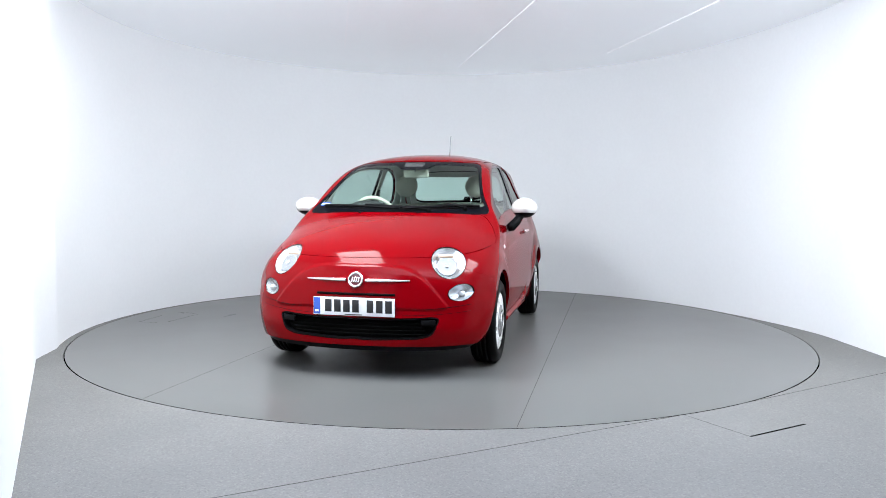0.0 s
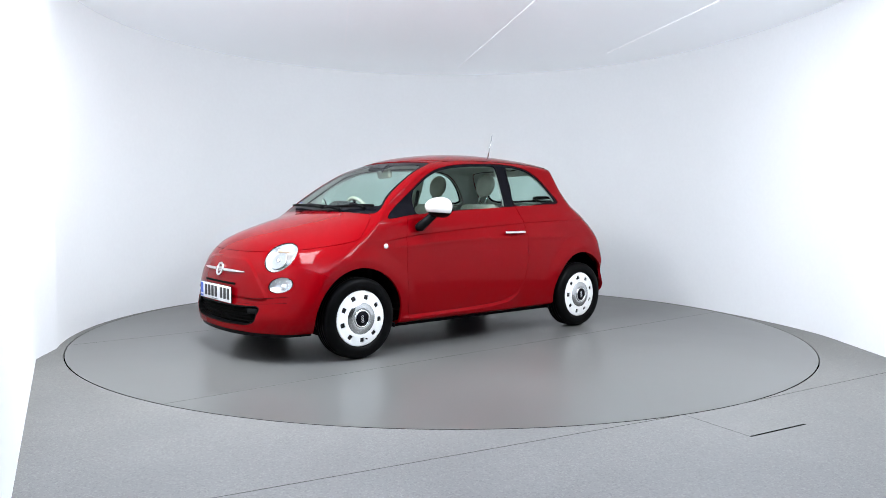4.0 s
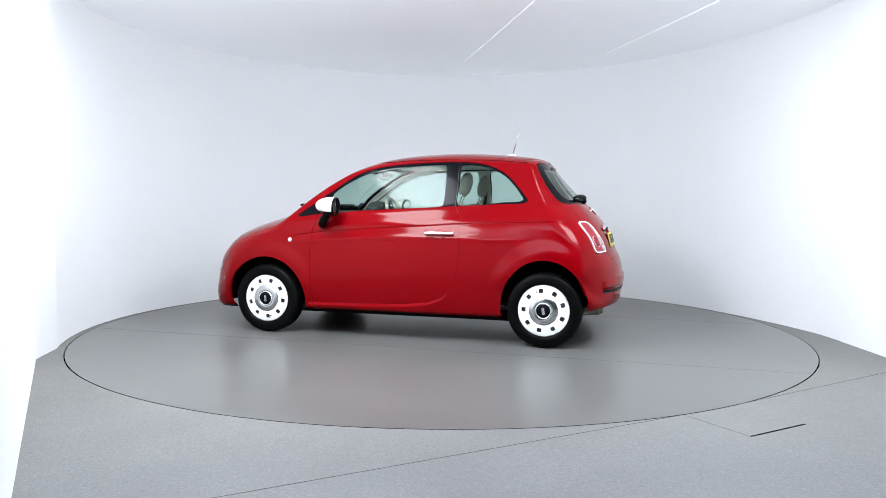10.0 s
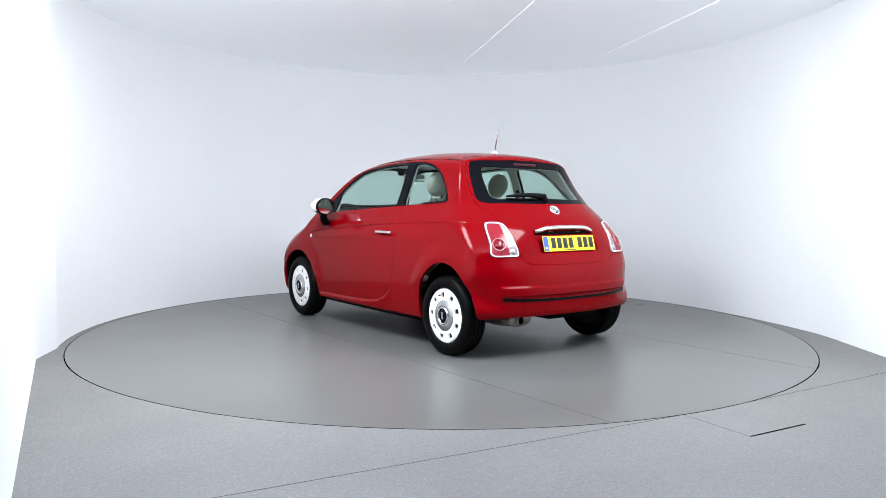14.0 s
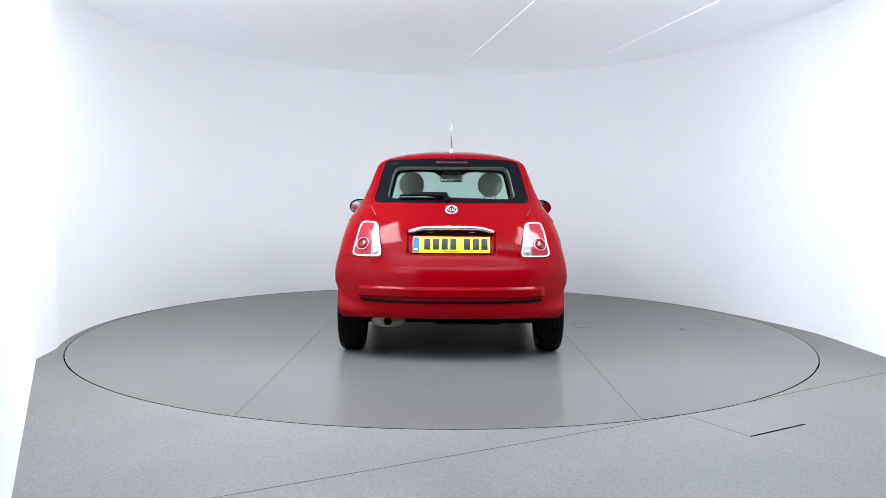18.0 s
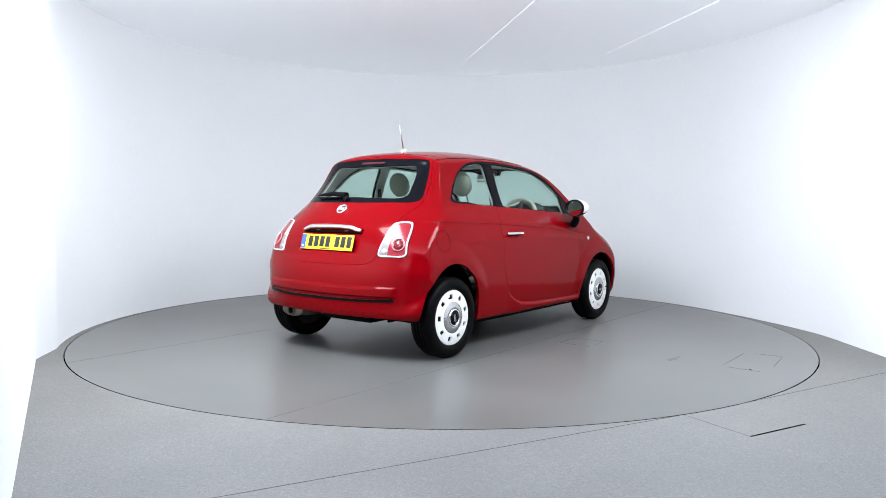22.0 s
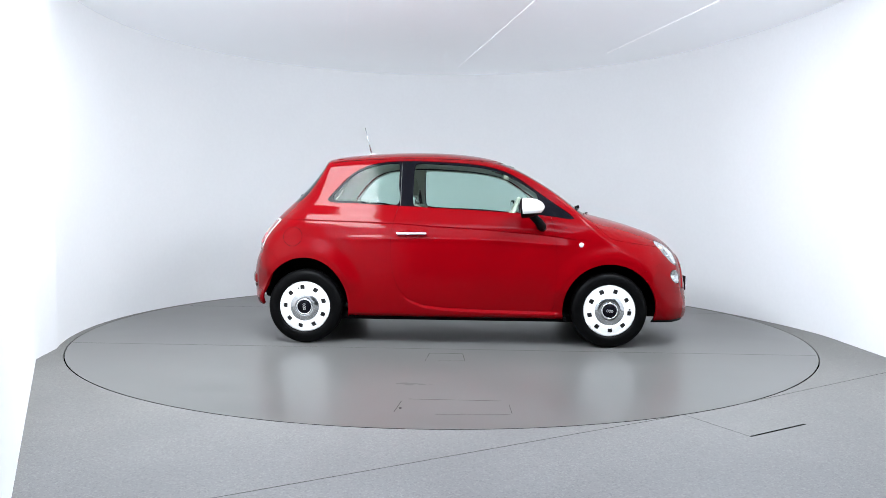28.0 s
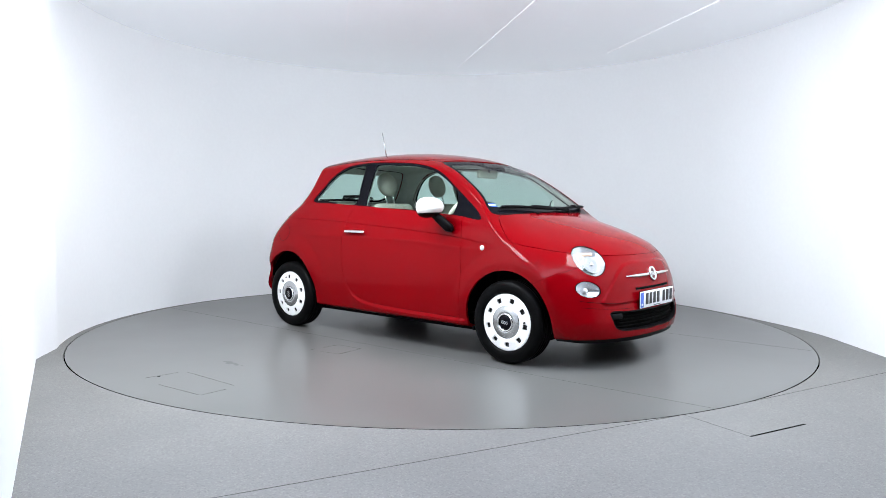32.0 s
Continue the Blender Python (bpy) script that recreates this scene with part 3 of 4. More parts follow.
def disc_field(centre, n, ra, rb, tilt):
    """Ellipse in a tilted plane, carried along the plane's normal."""
    n = np.array(n) / np.linalg.norm(n)
    u = np.cross((0, 0, 1), n)
    u /= np.linalg.norm(u)
    w = np.cross(n, u)
    c, s = math.cos(tilt), math.sin(tilt)

    def f(v):
        q = np.stack([v[:, 0], np.abs(v[:, 1]), v[:, 2]], 1) - np.array(centre)
        a, b = q @ u, q @ w
        return (1 - np.hypot((a * c + b * s) / ra, (-a * s + b * c) / rb)) * min(ra, rb)
    return f


HEAD = disc_field((1.611, .534, .707), (.616, .399, .679), .126, .109, radians(64))
FOG = disc_field((1.671, .630, .530), (.809, .553, .201), .088, .050, radians(11))
REP_X, REP_Z = .936, .772


def neg(f, gap=0.0):
    return lambda v: -f(v) - gap


def shrink(f, gap):
    return lambda v: f(v) - gap


f_dlo = lambda v: np.where(np.abs(v[:, 1]) > .42, inside(DLO, xz(v)), -1)
f_door = lambda v: np.where(np.abs(v[:, 1]) > .42, inside(DOOR, xz(v)), -1)
f_screen = lambda v: np.where(v[:, 0] > .1, inside(SCREEN, yz(v)), -1)
f_glass_r = lambda v: np.where(v[:, 0] < -.9, inside(REARGLASS, yz(v)), -1)
f_gate = lambda v: np.where(v[:, 0] < -.9, inside(GATE, yz(v)), -1)
f_tail = lambda v: np.where(v[:, 0] < -1.1, inside(TAIL, yz(v)), -1)
f_head = lambda v: np.where(v[:, 0] > 1.2, HEAD(v), -1)
f_fog = lambda v: np.where(v[:, 0] > 1.2, FOG(v), -1)
f_grille = lambda v: np.where(v[:, 0] > 1.4, inside(GRILLE, yz(v)), -1)
f_arch = lambda v: np.where(np.abs(v[:, 1]) > .42, np.maximum(ARCH_R - np.hypot(v[:, 0] - 1.15, v[:, 2] - .283), ARCH_REAR - np.hypot(v[:, 0] + 1.15, (v[:, 2] - .283) / np.where(v[:, 2] > .283, ARCH_TALL, 1.0))), -1)
f_hood = lambda v: np.minimum(v[:, 2] - line_at(HOOD_EDGE, v[:, 0]), v[:, 0] - .90) * .9
f_low = lambda v: line_at(REDLOW, v[:, 0]) - v[:, 2]
f_nose = lambda v: v[:, 0] - line_at(FRONTSEAM, v[:, 2])
f_tailend = lambda v: np.minimum(line_at(REARSEAM, v[:, 0]) - v[:, 2], -1.335 - v[:, 0])
f_roof = lambda v: np.minimum(np.minimum(.500 - np.abs(v[:, 1]), v[:, 2] - 1.412), v[:, 0] + .80)
f_fender = lambda v: v[:, 0] - np.interp(v[:, 2], [.2, .302, .413, .589, .765, .874, .962, 1.2], [.735, .735, .748, .756, .751, .738, .716, .70])

SKIN = half_body()
SKIN = clip_all(SKIN, neg(f_arch))
UNDER = clip_all(SKIN, f_low)
SKIN = clip_all(SKIN, neg(f_low))

car = new("car", None)
tagged(car, "small red three-door hatchback with white mirrors and white wheel covers", "car")


def panel(name, m, mat=None, label="", thick=.010):
    return part(name, sheet(name, m, thick), mat or M_RED, car, label)


def pair(name, m, mat=None, label="", thick=.010):
    return [panel(name, m, mat, label, thick), panel(name, mirrored(m), mat, label, thick)]


hood = panel("bonnet", both(clip_all(SKIN, shrink(f_hood, GAP), neg(f_head, .003), neg(f_screen, .004))))
rest = clip_all(SKIN, neg(f_hood, GAP), neg(f_head, .003), neg(f_fog, .0025))
gate = panel("tailgate", both(clip_all(rest, shrink(f_gate, GAP), neg(f_glass_r, .001), neg(f_tail, .004))))
rest = clip_all(rest, neg(f_gate, GAP), neg(f_tail, .004), neg(f_screen, .001))
front_bumper = panel("front_bumper", both(clip_all(rest, shrink(f_nose, .0015), neg(f_grille))))
rest = clip_all(rest, neg(f_nose, .0015))
rear_bumper = panel("rear_bumper", both(clip_all(rest, shrink(f_tailend, .001))))
rest = clip_all(rest, neg(f_tailend, .001), neg(f_dlo))
doors = pair("door", clip_all(rest, shrink(f_door, GAP)))
rest = clip_all(rest, neg(f_door, GAP))
roof = panel("roof", both(clip_all(rest, shrink(f_roof, .003))))
rest = clip_all(rest, neg(f_roof, .003))
f_spoiler = lambda v: np.minimum(np.minimum(.506 - np.abs(v[:, 1]), v[:, 2] - 1.38), -.80 - v[:, 0])
panel("roof_spoiler", both(clip_all(rest, shrink(f_spoiler, .001))))
rest = clip_all(rest, neg(f_spoiler, .001))
fenders = pair("front_wing", clip_all(rest, shrink(f_fender, GAP), lambda v: .99 - v[:, 2]))
sides = pair("body_side", clip_all(rest, lambda v: np.maximum(-f_fender(v) - GAP, v[:, 2] - .9905)))
panel("lower_skirt", offset(both(clip_all(UNDER, lambda v: v[:, 0] - 1.42, lambda v: v[:, 2] - .176)), -.012), M_BLACK, "matt black plastic along the bottom edge")

# dark inner shell behind the joints
inner_skin = clip_all(SKIN, neg(f_dlo, .012), neg(f_screen, .012), neg(f_glass_r, .012), neg(f_head), neg(f_fog), neg(f_tail), neg(f_grille))
panel("inner_shell", offset(both(clip_all(inner_skin, lambda v: 1.00 - v[:, 2])), -.012), M_RED, "red-painted inner body shell behind the panel joints")
lining_skin = clip_all(SKIN, neg(f_dlo, .012), neg(f_screen, .012), neg(f_glass_r, .012), lambda v: v[:, 2] - 1.0)
panel("cabin_lining", offset(both(lining_skin), -.018), M_LINING, "grey pillar and roof lining")

# ---- glass and its black surrounds ----
PANE_F = curve([(.602, .999), (.207, 1.028), (-.322, 1.058), (-.333, 1.07), (-.338, 1.20), (-.325, 1.375), (-.31, 1.386), (-.1, 1.381), (.124, 1.363), (.304, 1.326), (.44, 1.268), (.60, 1.160), (.613, 1.14), (.613, 1.01)], 5, True)
PANE_R = curve([(-.455, 1.068), (-.80, 1.088), (-.945, 1.098), (-.962, 1.112), (-.94, 1.15), (-.87, 1.235), (-.79, 1.305), (-.69, 1.352), (-.58, 1.379), (-.47, 1.388), (-.455, 1.38), (-.450, 1.22)], 5, True)
f_pane_f = lambda v: inside(PANE_F, xz(v))
f_pane_r = lambda v: inside(PANE_R, xz(v))
side_glass = clip_all(SKIN, f_dlo)
pair("window_surround", offset(clip_all(side_glass, neg(f_pane_f), neg(f_pane_r), lambda v: v[:, 0] + .43), -.004), M_GLOSSBLACK, "black door window frame and pillar cover")
pair("window_surround", offset(clip_all(side_glass, neg(f_pane_f), neg(f_pane_r), lambda v: -.436 - v[:, 0]), -.004), M_GLOSSBLACK, "black rear quarter window frame")


def panes(name, m, label=""):
    for ob in pair(name, m, M_GLASS, label, .004):
        ob.visible_shadow = False


panes("door_window", offset(clip_all(side_glass, f_pane_f), -.010))
panes("quarter_window", offset(clip_all(side_glass, f_pane_r), -.008))
SCREEN_IN = curve([(0, 1.060), (.40, 1.058), (.59, 1.054), (.628, 1.060), (.620, 1.08), (.586, 1.13), (.536, 1.26), (.500, 1.345), (.47, 1.368), (.40, 1.376), (.16, 1.380), (.10, 1.350), (0, 1.345), (-.4, 1.3), (-.4, 1.06)], 5, True)
f_screen_in = lambda v: inside(SCREEN_IN, yz(v))
scr = clip_all(SKIN, f_screen)
panel("windscreen_border", offset(both(clip_all(scr, neg(f_screen_in))), -.003), M_GLOSSBLACK, "black printed windscreen border")
w = panel("windscreen", offset(both(clip_all(scr, f_screen_in)), -.004), M_GLASS, "clear green-tinted windscreen", .004)
w.visible_shadow = False
REAR_IN = curve([(0, 1.118), (.30, 1.110), (.42, 1.112), (.455, 1.13), (.448, 1.20), (.425, 1.31), (.40, 1.345), (.30, 1.352), (.10, 1.352), (0, 1.350), (-.3, 1.3), (-.3, 1.12)], 5, True)
f_rear_in = lambda v: inside(REAR_IN, yz(v))
rg = clip_all(SKIN, f_glass_r)
panel("rear_window_border", offset(both(clip_all(rg, neg(f_rear_in))), -.002), M_GLOSSBLACK, "black printed rear window border")
w = panel("rear_window", offset(both(clip_all(rg, f_rear_in)), -.003), M_GLASS, "tinted rear window", .004)
w.visible_shadow = False
# pale trim on the inner side of the black borders
panel("tailgate_trim", offset(both(clip_all(rg, neg(f_rear_in, .006))), -.024), M_LINING, "pale grey inner tailgate trim", .006)
pair("pillar_trim", offset(clip_all(side_glass, neg(f_pane_f, .006), neg(f_pane_r, .006)), -.028), M_LINING, "pale grey inner window trim", .006)
# ---- things fixed to the skin ----
def skin_end(y, z, front=True):
    """Point and outward normal of the skin at the nose or the tail."""
    y, z = np.atleast_1d(np.asarray(y, float)), np.atleast_1d(np.asarray(z, float))
    y, z = np.broadcast_arrays(y, z)
    lo, hi = np.full(len(y), .9), np.full(len(y), 2.0)
    sg = 1 if front else -1
    for _ in range(22):
        mid = (lo + hi) / 2
        out = shell(np.stack([sg * mid, y, z], 1)) > 0
        hi, lo = np.where(out, mid, hi), np.where(out, lo, mid)
    p = np.stack([sg * lo, y, z], 1)
    return p, slope(p)


def skin_side(x, z):
    x, z = np.broadcast_arrays(np.atleast_1d(np.asarray(x, float)), np.atleast_1d(np.asarray(z, float)))
    lo, hi = np.full(len(x), .2), np.full(len(x), 1.0)
    for _ in range(22):
        mid = (lo + hi) / 2
        out = shell(np.stack([x, mid, z], 1)) > 0
        hi, lo = np.where(out, mid, hi), np.where(out, lo, mid)
    p = np.stack([x, lo, z], 1)
    return p, slope(p)


def skin_top(x, y):
    x, y = np.broadcast_arrays(np.atleast_1d(np.asarray(x, float)), np.atleast_1d(np.asarray(y, float)))
    lo, hi = np.full(len(x), .66), np.full(len(x), 1.7)
    for _ in range(22):
        mid = (lo + hi) / 2
        out = shell(np.stack([x, y, mid], 1)) > 0
        hi, lo = np.where(out, mid, hi), np.where(out, lo, mid)
    p = np.stack([x, y, lo], 1)
    return p, slope(p)


def facing(p, n, up=(0, 0, 1)):
    """A pose at p whose z axis points along n and whose y axis points up."""
    z = Vector(n).normalized()
    x = Vector(up).cross(z).normalized()
    y = z.cross(x)
    return Matrix.Translation(Vector(p)) @ Matrix((x, y, z)).transposed().to_4x4()


def skin_bar(name, pts, nrm, radius, mat, label="", taper=None, lift=0.0):
    bm = tube([tuple(p + n * lift) for p, n in zip(pts, nrm)], radius, 10, taper)
    return part(name, bm, mat, car, label)


def place(ob, m):
    ob.matrix_basis = m
    return ob


# grille and lower intake
part("lower_grille", sheet("lower_grille", offset(both(clip_all(SKIN, f_grille)), -.045)), M_LINER, car, "black plastic lower grille")
part("grille_surround", sheet("grille_surround", offset(both(clip_all(SKIN, f_grille, neg(lambda v: inside(GRILLE, yz(v)), -.008))), -.003), .05), M_BLACK, car)
for k, z in enumerate((.275, .30, .325, .35)):
    ys = np.linspace(-.44, .44, 23)
    p, n = skin_end(ys, np.full(23, z))
    part("grille_slat", tube([tuple(a - b * .036) for a, b in zip(p, n)], .005, 6), M_LINER, car)
for s in (1, -1):
    p, n = skin_end([s * .455], [.352])
    place(part("fog_blank", box_bm(.09, .035, .012, .004), M_BLACK, car), facing(p[0] - n[0] * .012, n[0]))

# joint line across the nose and the dark slit over the number plate
for s in (1, -1):
    ys = np.linspace(.268, .69, 30)
    p, n = skin_end(s * ys, .428 + .03 * ((ys - .268) / .42) ** 2)
    skin_bar("bumper_joint", p, n, .0020, M_LINER, lift=-.0010)
    ys = np.linspace(.30, .685, 26)
    p, n = skin_end(s * ys, .396 + .022 * ((ys - .30) / .385) ** 2)
    skin_bar("bumper_joint", p, n, .0015, M_LINER, lift=-.0008)
ys = np.linspace(-.25, .25, 25)
p, n = skin_end(ys, np.full(25, .517))
skin_bar("intake_slit", p, n, .0085, M_LINER, "narrow black slit over the number plate", lift=-.003)


# chrome bars and round badge on the nose
for s in (1, -1):
    ys = np.linspace(.062, .335, 20)
    p, n = skin_end(s * ys, np.full(20, .601))
    skin_bar("chrome_bar", p, n, .0115, M_CHROME, "slim chrome bar", taper=[1 - .75 * t ** 3 for t in np.linspace(0, 1, 20)], lift=.002)


def badge(name, p, n, r, lift=0.004):
    ring = part(name, turned([(r * .70, .004), (r * .76, .010), (r * .94, .010), (r, .004), (r, -.012), (.002, -.012)], 40, "Z"), M_CHROME, car, "round chrome-ringed maker's badge with plain bars")
    place(ring, facing(Vector(p) + Vector(n) * lift, n))
    part("badge_field", turned([(.002, .0045), (r * .72, .004), (r * .72, .0)], 40, "Z", False), M_BADGE, ring)
    for k in range(4):
        place(part("badge_bar", box_bm(r * .16, r * .66, .003, .001), M_CHROME, ring), pose((k - 1.5) * r * .28, 0, .006, 0, 0, -8))
    return ring


p, n = skin_end([0], [.602])
badge("front_badge", p[0], n[0], .050)
p, n = skin_end([0], [1.026], False)
badge("rear_badge", p[0], n[0], .045, .003)


# number plates, their characters as plain bars
def number_plate(name, m, mat, label):
    pl = place(part(name, box_bm(.520, .111, .006, .002), mat, car, label), m)
    place(part("blue_band", box_bm(.042, .100, .002), M_BLUE, pl), pose(-.236, 0, .0035))
    place(part("band_mark", box_bm(.022, .012, .001), M_PLATEW, pl), pose(-.236, -.030, .0050))
    x = -.187
    for k in range(7):
        if k == 4:
            x += .034
        place(part("character_bar", box_bm(.042, .076, .0016, .0006), M_INK, pl), pose(x + .025, .004, .0038))
        x += .0585
    place(part("maker_bar", box_bm(.11, .005, .001), M_INK, pl), pose(.0, -.048, .0036))
    part("plate_backing", box_bm(.524, .115, .004, .001, (0, 0, -.005)), M_BLACK, pl)
    return pl


number_plate("front_number_plate", pose(1.852, 0, .4425, 90, 0, 90), M_PLATEW, "white number plate with dark bars and a blue band")
number_plate("rear_number_plate", facing((-1.588, 0, .795), (-.965, 0, .26)), M_PLATEY, "yellow number plate with dark bars and a blue band")

# chrome boot handle over the rear plate
ys = np.linspace(-.292, .292, 31)
p, n = skin_end(ys, .889 + .012 * (1 - (ys / .292) ** 2), False)
bm = tube([tuple(a + b * .012 + np.array((0, 0, .0))) for a, b in zip(p, n)], .017, 12, [.74 + .26 * (1 - abs(t) ** 8) for t in np.linspace(-1, 1, 31)])
part("boot_handle", bm, M_CHROME, car, "chrome boot handle above the number plate")
ys = np.linspace(-.285, .285, 25)
p, n = skin_end(ys, np.full(25, .866), False)
part("handle_recess", tube([tuple(a + b * .004) for a, b in zip(p, n)], .010, 8), M_LINER, car)
for k in (-.14, .14):
    p, n = skin_end([k], [.868], False)
    place(part("plate_lamp", box_bm(.04, .012, .008, .002), M_CLEARLENS, car), facing(p[0] + n[0] * .008, n[0]))

# black strip across the rear bumper; a thin black bar paints its fold's shade
strip_lo = lambda y: .407 + .009 * (np.abs(y) / .6) ** 5
strip_hi = lambda y: .426 + .012 * (np.abs(y) / .6) ** 5
f_strip = lambda v: np.where(v[:, 0] < -1.3, np.minimum(np.minimum(v[:, 2] - strip_lo(v[:, 1]), strip_hi(v[:, 1]) - v[:, 2]), .615 - np.abs(v[:, 1])), -1)
part("bumper_strip", sheet("bumper_strip", offset(both(clip_all(SKIN, f_strip)), .003)), M_BLACK, car, "black rubbing strip")
ys = np.linspace(-.63, .63, 45)
p, n = skin_end(ys, .509 + .004 * (ys / .6) ** 4, False)
skin_bar("bumper_fold", p, n, .0014, M_LINER, lift=-.0010)


# ---- lamps ----
def lamp_bowl(name, field, reach, depth, s, label):
    """A reflector bowl that starts at the lamp's rim and sinks into the body."""
    v, n, t = clip_all(SKIN, field)
    q = np.clip(field(v) / reach, 0, 1)
    ang = np.arctan2(v[:, 2] - v[:, 2].mean(), np.abs(v[:, 1]) - np.abs(v[:, 1]).mean())
    flute = .0004 * np.sin(ang * 14) * np.minimum(q * 3, 1)
    v = v - n * (.004 + depth * (1 - (1 - q) ** 2) + flute)[:, None]
    if s < 0:
        v, t = v * np.array([1, -1, 1]), t[:, ::-1]
    return part(name, mesh_from(name, v.tolist(), t.tolist(), True), M_REFLECTOR, car, label)


def lamp_pose(cy, cz, s):
    p, n = skin_end([s * cy], [cz])
    return facing(p[0], (.86 * n[0][0] + .14, n[0][1] * .72, n[0][2] * .8))


def ring_between(field, outer, inner_gap):
    return lambda v: np.minimum(field(v) - outer, inner_gap - field(v))


for s in (1, -1):
    pick = (lambda q: q) if s > 0 else mirrored
    bowl = lamp_bowl("headlamp", f_head, .075, .052, s, "round clear-lens headlamp")
    m = lamp_pose(.536, .705, s)
    # black ring stands in for the dark gap round the lamp
    seal = clip_all(SKIN, ring_between(f_head, -.0035, .002))
    part("headlamp_seal", sheet("headlamp_seal", offset(pick(seal), -.002), .012), M_LINER, bowl, "black ring in the gap round the headlamp")
    ln = part("headlamp_lens", sheet("headlamp_lens", offset(pick(clip_all(SKIN, shrink(f_head, .001))), .0015), .003, False), M_LENS, bowl, "clear headlamp lens")
    ln.visible_shadow = False
    place(part("main_reflector", turned([(.062, -.012), (.059, -.008), (.054, -.018), (.042, -.034), (.014, -.044), (.002, -.044)], 40, "Z"), M_SILVER, bowl), m @ pose(-s * .004, -.012, -.012))
    place(part("bulb_cap", turned([(.002, .004), (.012, .001), (.015, -.008), (.015, -.03), (.002, -.03)], 24, "Z"), M_CHROME, bowl), m @ pose(-s * .004, -.014, -.012))
    place(part("indicator", box_bm(.100, .024, .02, .009), M_AMBER, bowl, "pale amber indicator"), m @ pose(-s * .002, .066, -.030))
    bowl2 = lamp_bowl("front_side_lamp", f_fog, .045, .034, s, "small round clear side lamp")
    m = lamp_pose(.632, .529, s)
    # same black ring for the gap round the small lamp
    seal = clip_all(SKIN, ring_between(f_fog, -.003, .002))
    part("side_lamp_seal", sheet("side_lamp_seal", offset(pick(seal), -.002), .012), M_LINER, bowl2)
    ln = part("side_lamp_lens", sheet("side_lamp_lens", offset(pick(clip_all(SKIN, shrink(f_fog, .001))), .0015), .003, False), M_LENS, bowl2)
    ln.visible_shadow = False
    place(part("side_lamp_bulb", turned([(.002, .006), (.016, 0), (.020, -.02), (.002, -.03)], 24, "Z"), M_CLEARLENS, bowl2), m @ pose(s * .012, -.004, -.016))

    # tail lamp: pale frame, red and clear fields, round lamps
    frame_f = ring_between(f_tail, .0015, .0105)
    part("tail_lamp_frame", sheet("tail_lamp_frame", offset(pick(clip_all(SKIN, frame_f)), .006), .02), M_FRAME, car, "pale clear tail lamp surround")
    inner_f = shrink(f_tail, .0095)
    red = clip_all(SKIN, inner_f, lambda v: np.abs(v[:, 1]) - .540 + .04 * (v[:, 2] - .83))
    clear = clip_all(SKIN, inner_f, lambda v: .540 - .04 * (v[:, 2] - .83) - np.abs(v[:, 1]))
    lamp = part("tail_lamp", sheet("tail_lamp", offset(pick(red), .004), .02), M_REDLENS, car, "red rear lamp lens")
    part("reversing_field", sheet("reversing_field", offset(pick(clear), .004), .02), M_FROST, car, "clear reversing lamp field")
    p, n = skin_end([s * .604], [.795], False)
    place(part("lamp_ring", turned([(.041, .006), (.044, .009), (.047, .006), (.047, 0), (.041, 0)], 36, "Z", close=True), M_PINK, car), facing(p[0] + n[0] * .003, n[0]))
    place(part("lamp_dome", turned([(.002, .010), (.02, .008), (.033, .003), (.033, 0)], 30, "Z"), M_DEEPRED, car), facing(p[0] + n[0] * .003, n[0]))
    p, n = skin_end([s * .517], [.748], False)
    place(part("reversing_lamp", turned([(.002, .006), (.014, .005), (.021, .001), (.021, -.004)], 30, "Z"), M_SILVER, car), facing(p[0] + n[0] * .005, n[0]))
    p, n = skin_end([s * .521], [.85], False)
    place(part("tail_indicator", box_bm(.018, .05, .006, .002), M_AMBER, car), facing(p[0] + n[0] * .004, n[0]))

    # side repeater
    p, n = skin_side([REP_X], [REP_Z])
    p, n = p[0] * (1, s, 1), n[0] * (1, s, 1)
    rp = place(part("side_repeater", turned([(.002, .008), (.010, .007), (.017, .003), (.019, -.003)], 28, "Z"), M_CLEARLENS, car, "small round clear side repeater"), facing(p, n))

    # door handle with its cup
    p, n = skin_side([-.335], [.838])
    p, n = p[0] * (1, s, 1), n[0] * (1, s, 1)
    m = facing(p, n)
    cup = place(part("handle_cup", turned([(.052, .0012), (.046, .0016), (.030, .0008), (.002, .0004)], 36, "Z"), M_RED, car), m @ Matrix.Diagonal((1.05, .72, 1, 1)))
    h = place(part("door_handle", box_bm(.228, .022, .014, .0068, segs=4), M_CHROME, car, "bright chrome door handle"), m @ pose(0, 0, .024))
    for k in (-.10, .10):
        place(part("handle_post", box_bm(.022, .014, .024, .004), M_CHROME, h), pose(k, 0, -.012))
    place(part("handle_hollow", turned([(.034, .0030), (.002, .0022)], 30, "Z"), M_RED, car), m @ Matrix.Diagonal((1.1, .6, 1, 1)) @ pose(0, .010, 0))

# fuel flap on the driver's side
FX, FZ, FR = -1.244, .816, .072
ang = np.linspace(0, 2 * math.pi, 49)
p, n = skin_side(FX + FR * np.cos(ang), FZ + FR * np.sin(ang))
part("fuel_flap", tube([tuple((a + b * .0002) * (1, -1, 1)) for a, b in zip(p, n)], .0015, 6), M_LINER, car, "round red fuel flap outline")
p, n = skin_side([FX - .062], [FZ])
place(part("flap_notch", box_bm(.016, .008, .003, .001), M_RED, car), facing(p[0] * (1, -1, 1), n[0] * (1, -1, 1)))


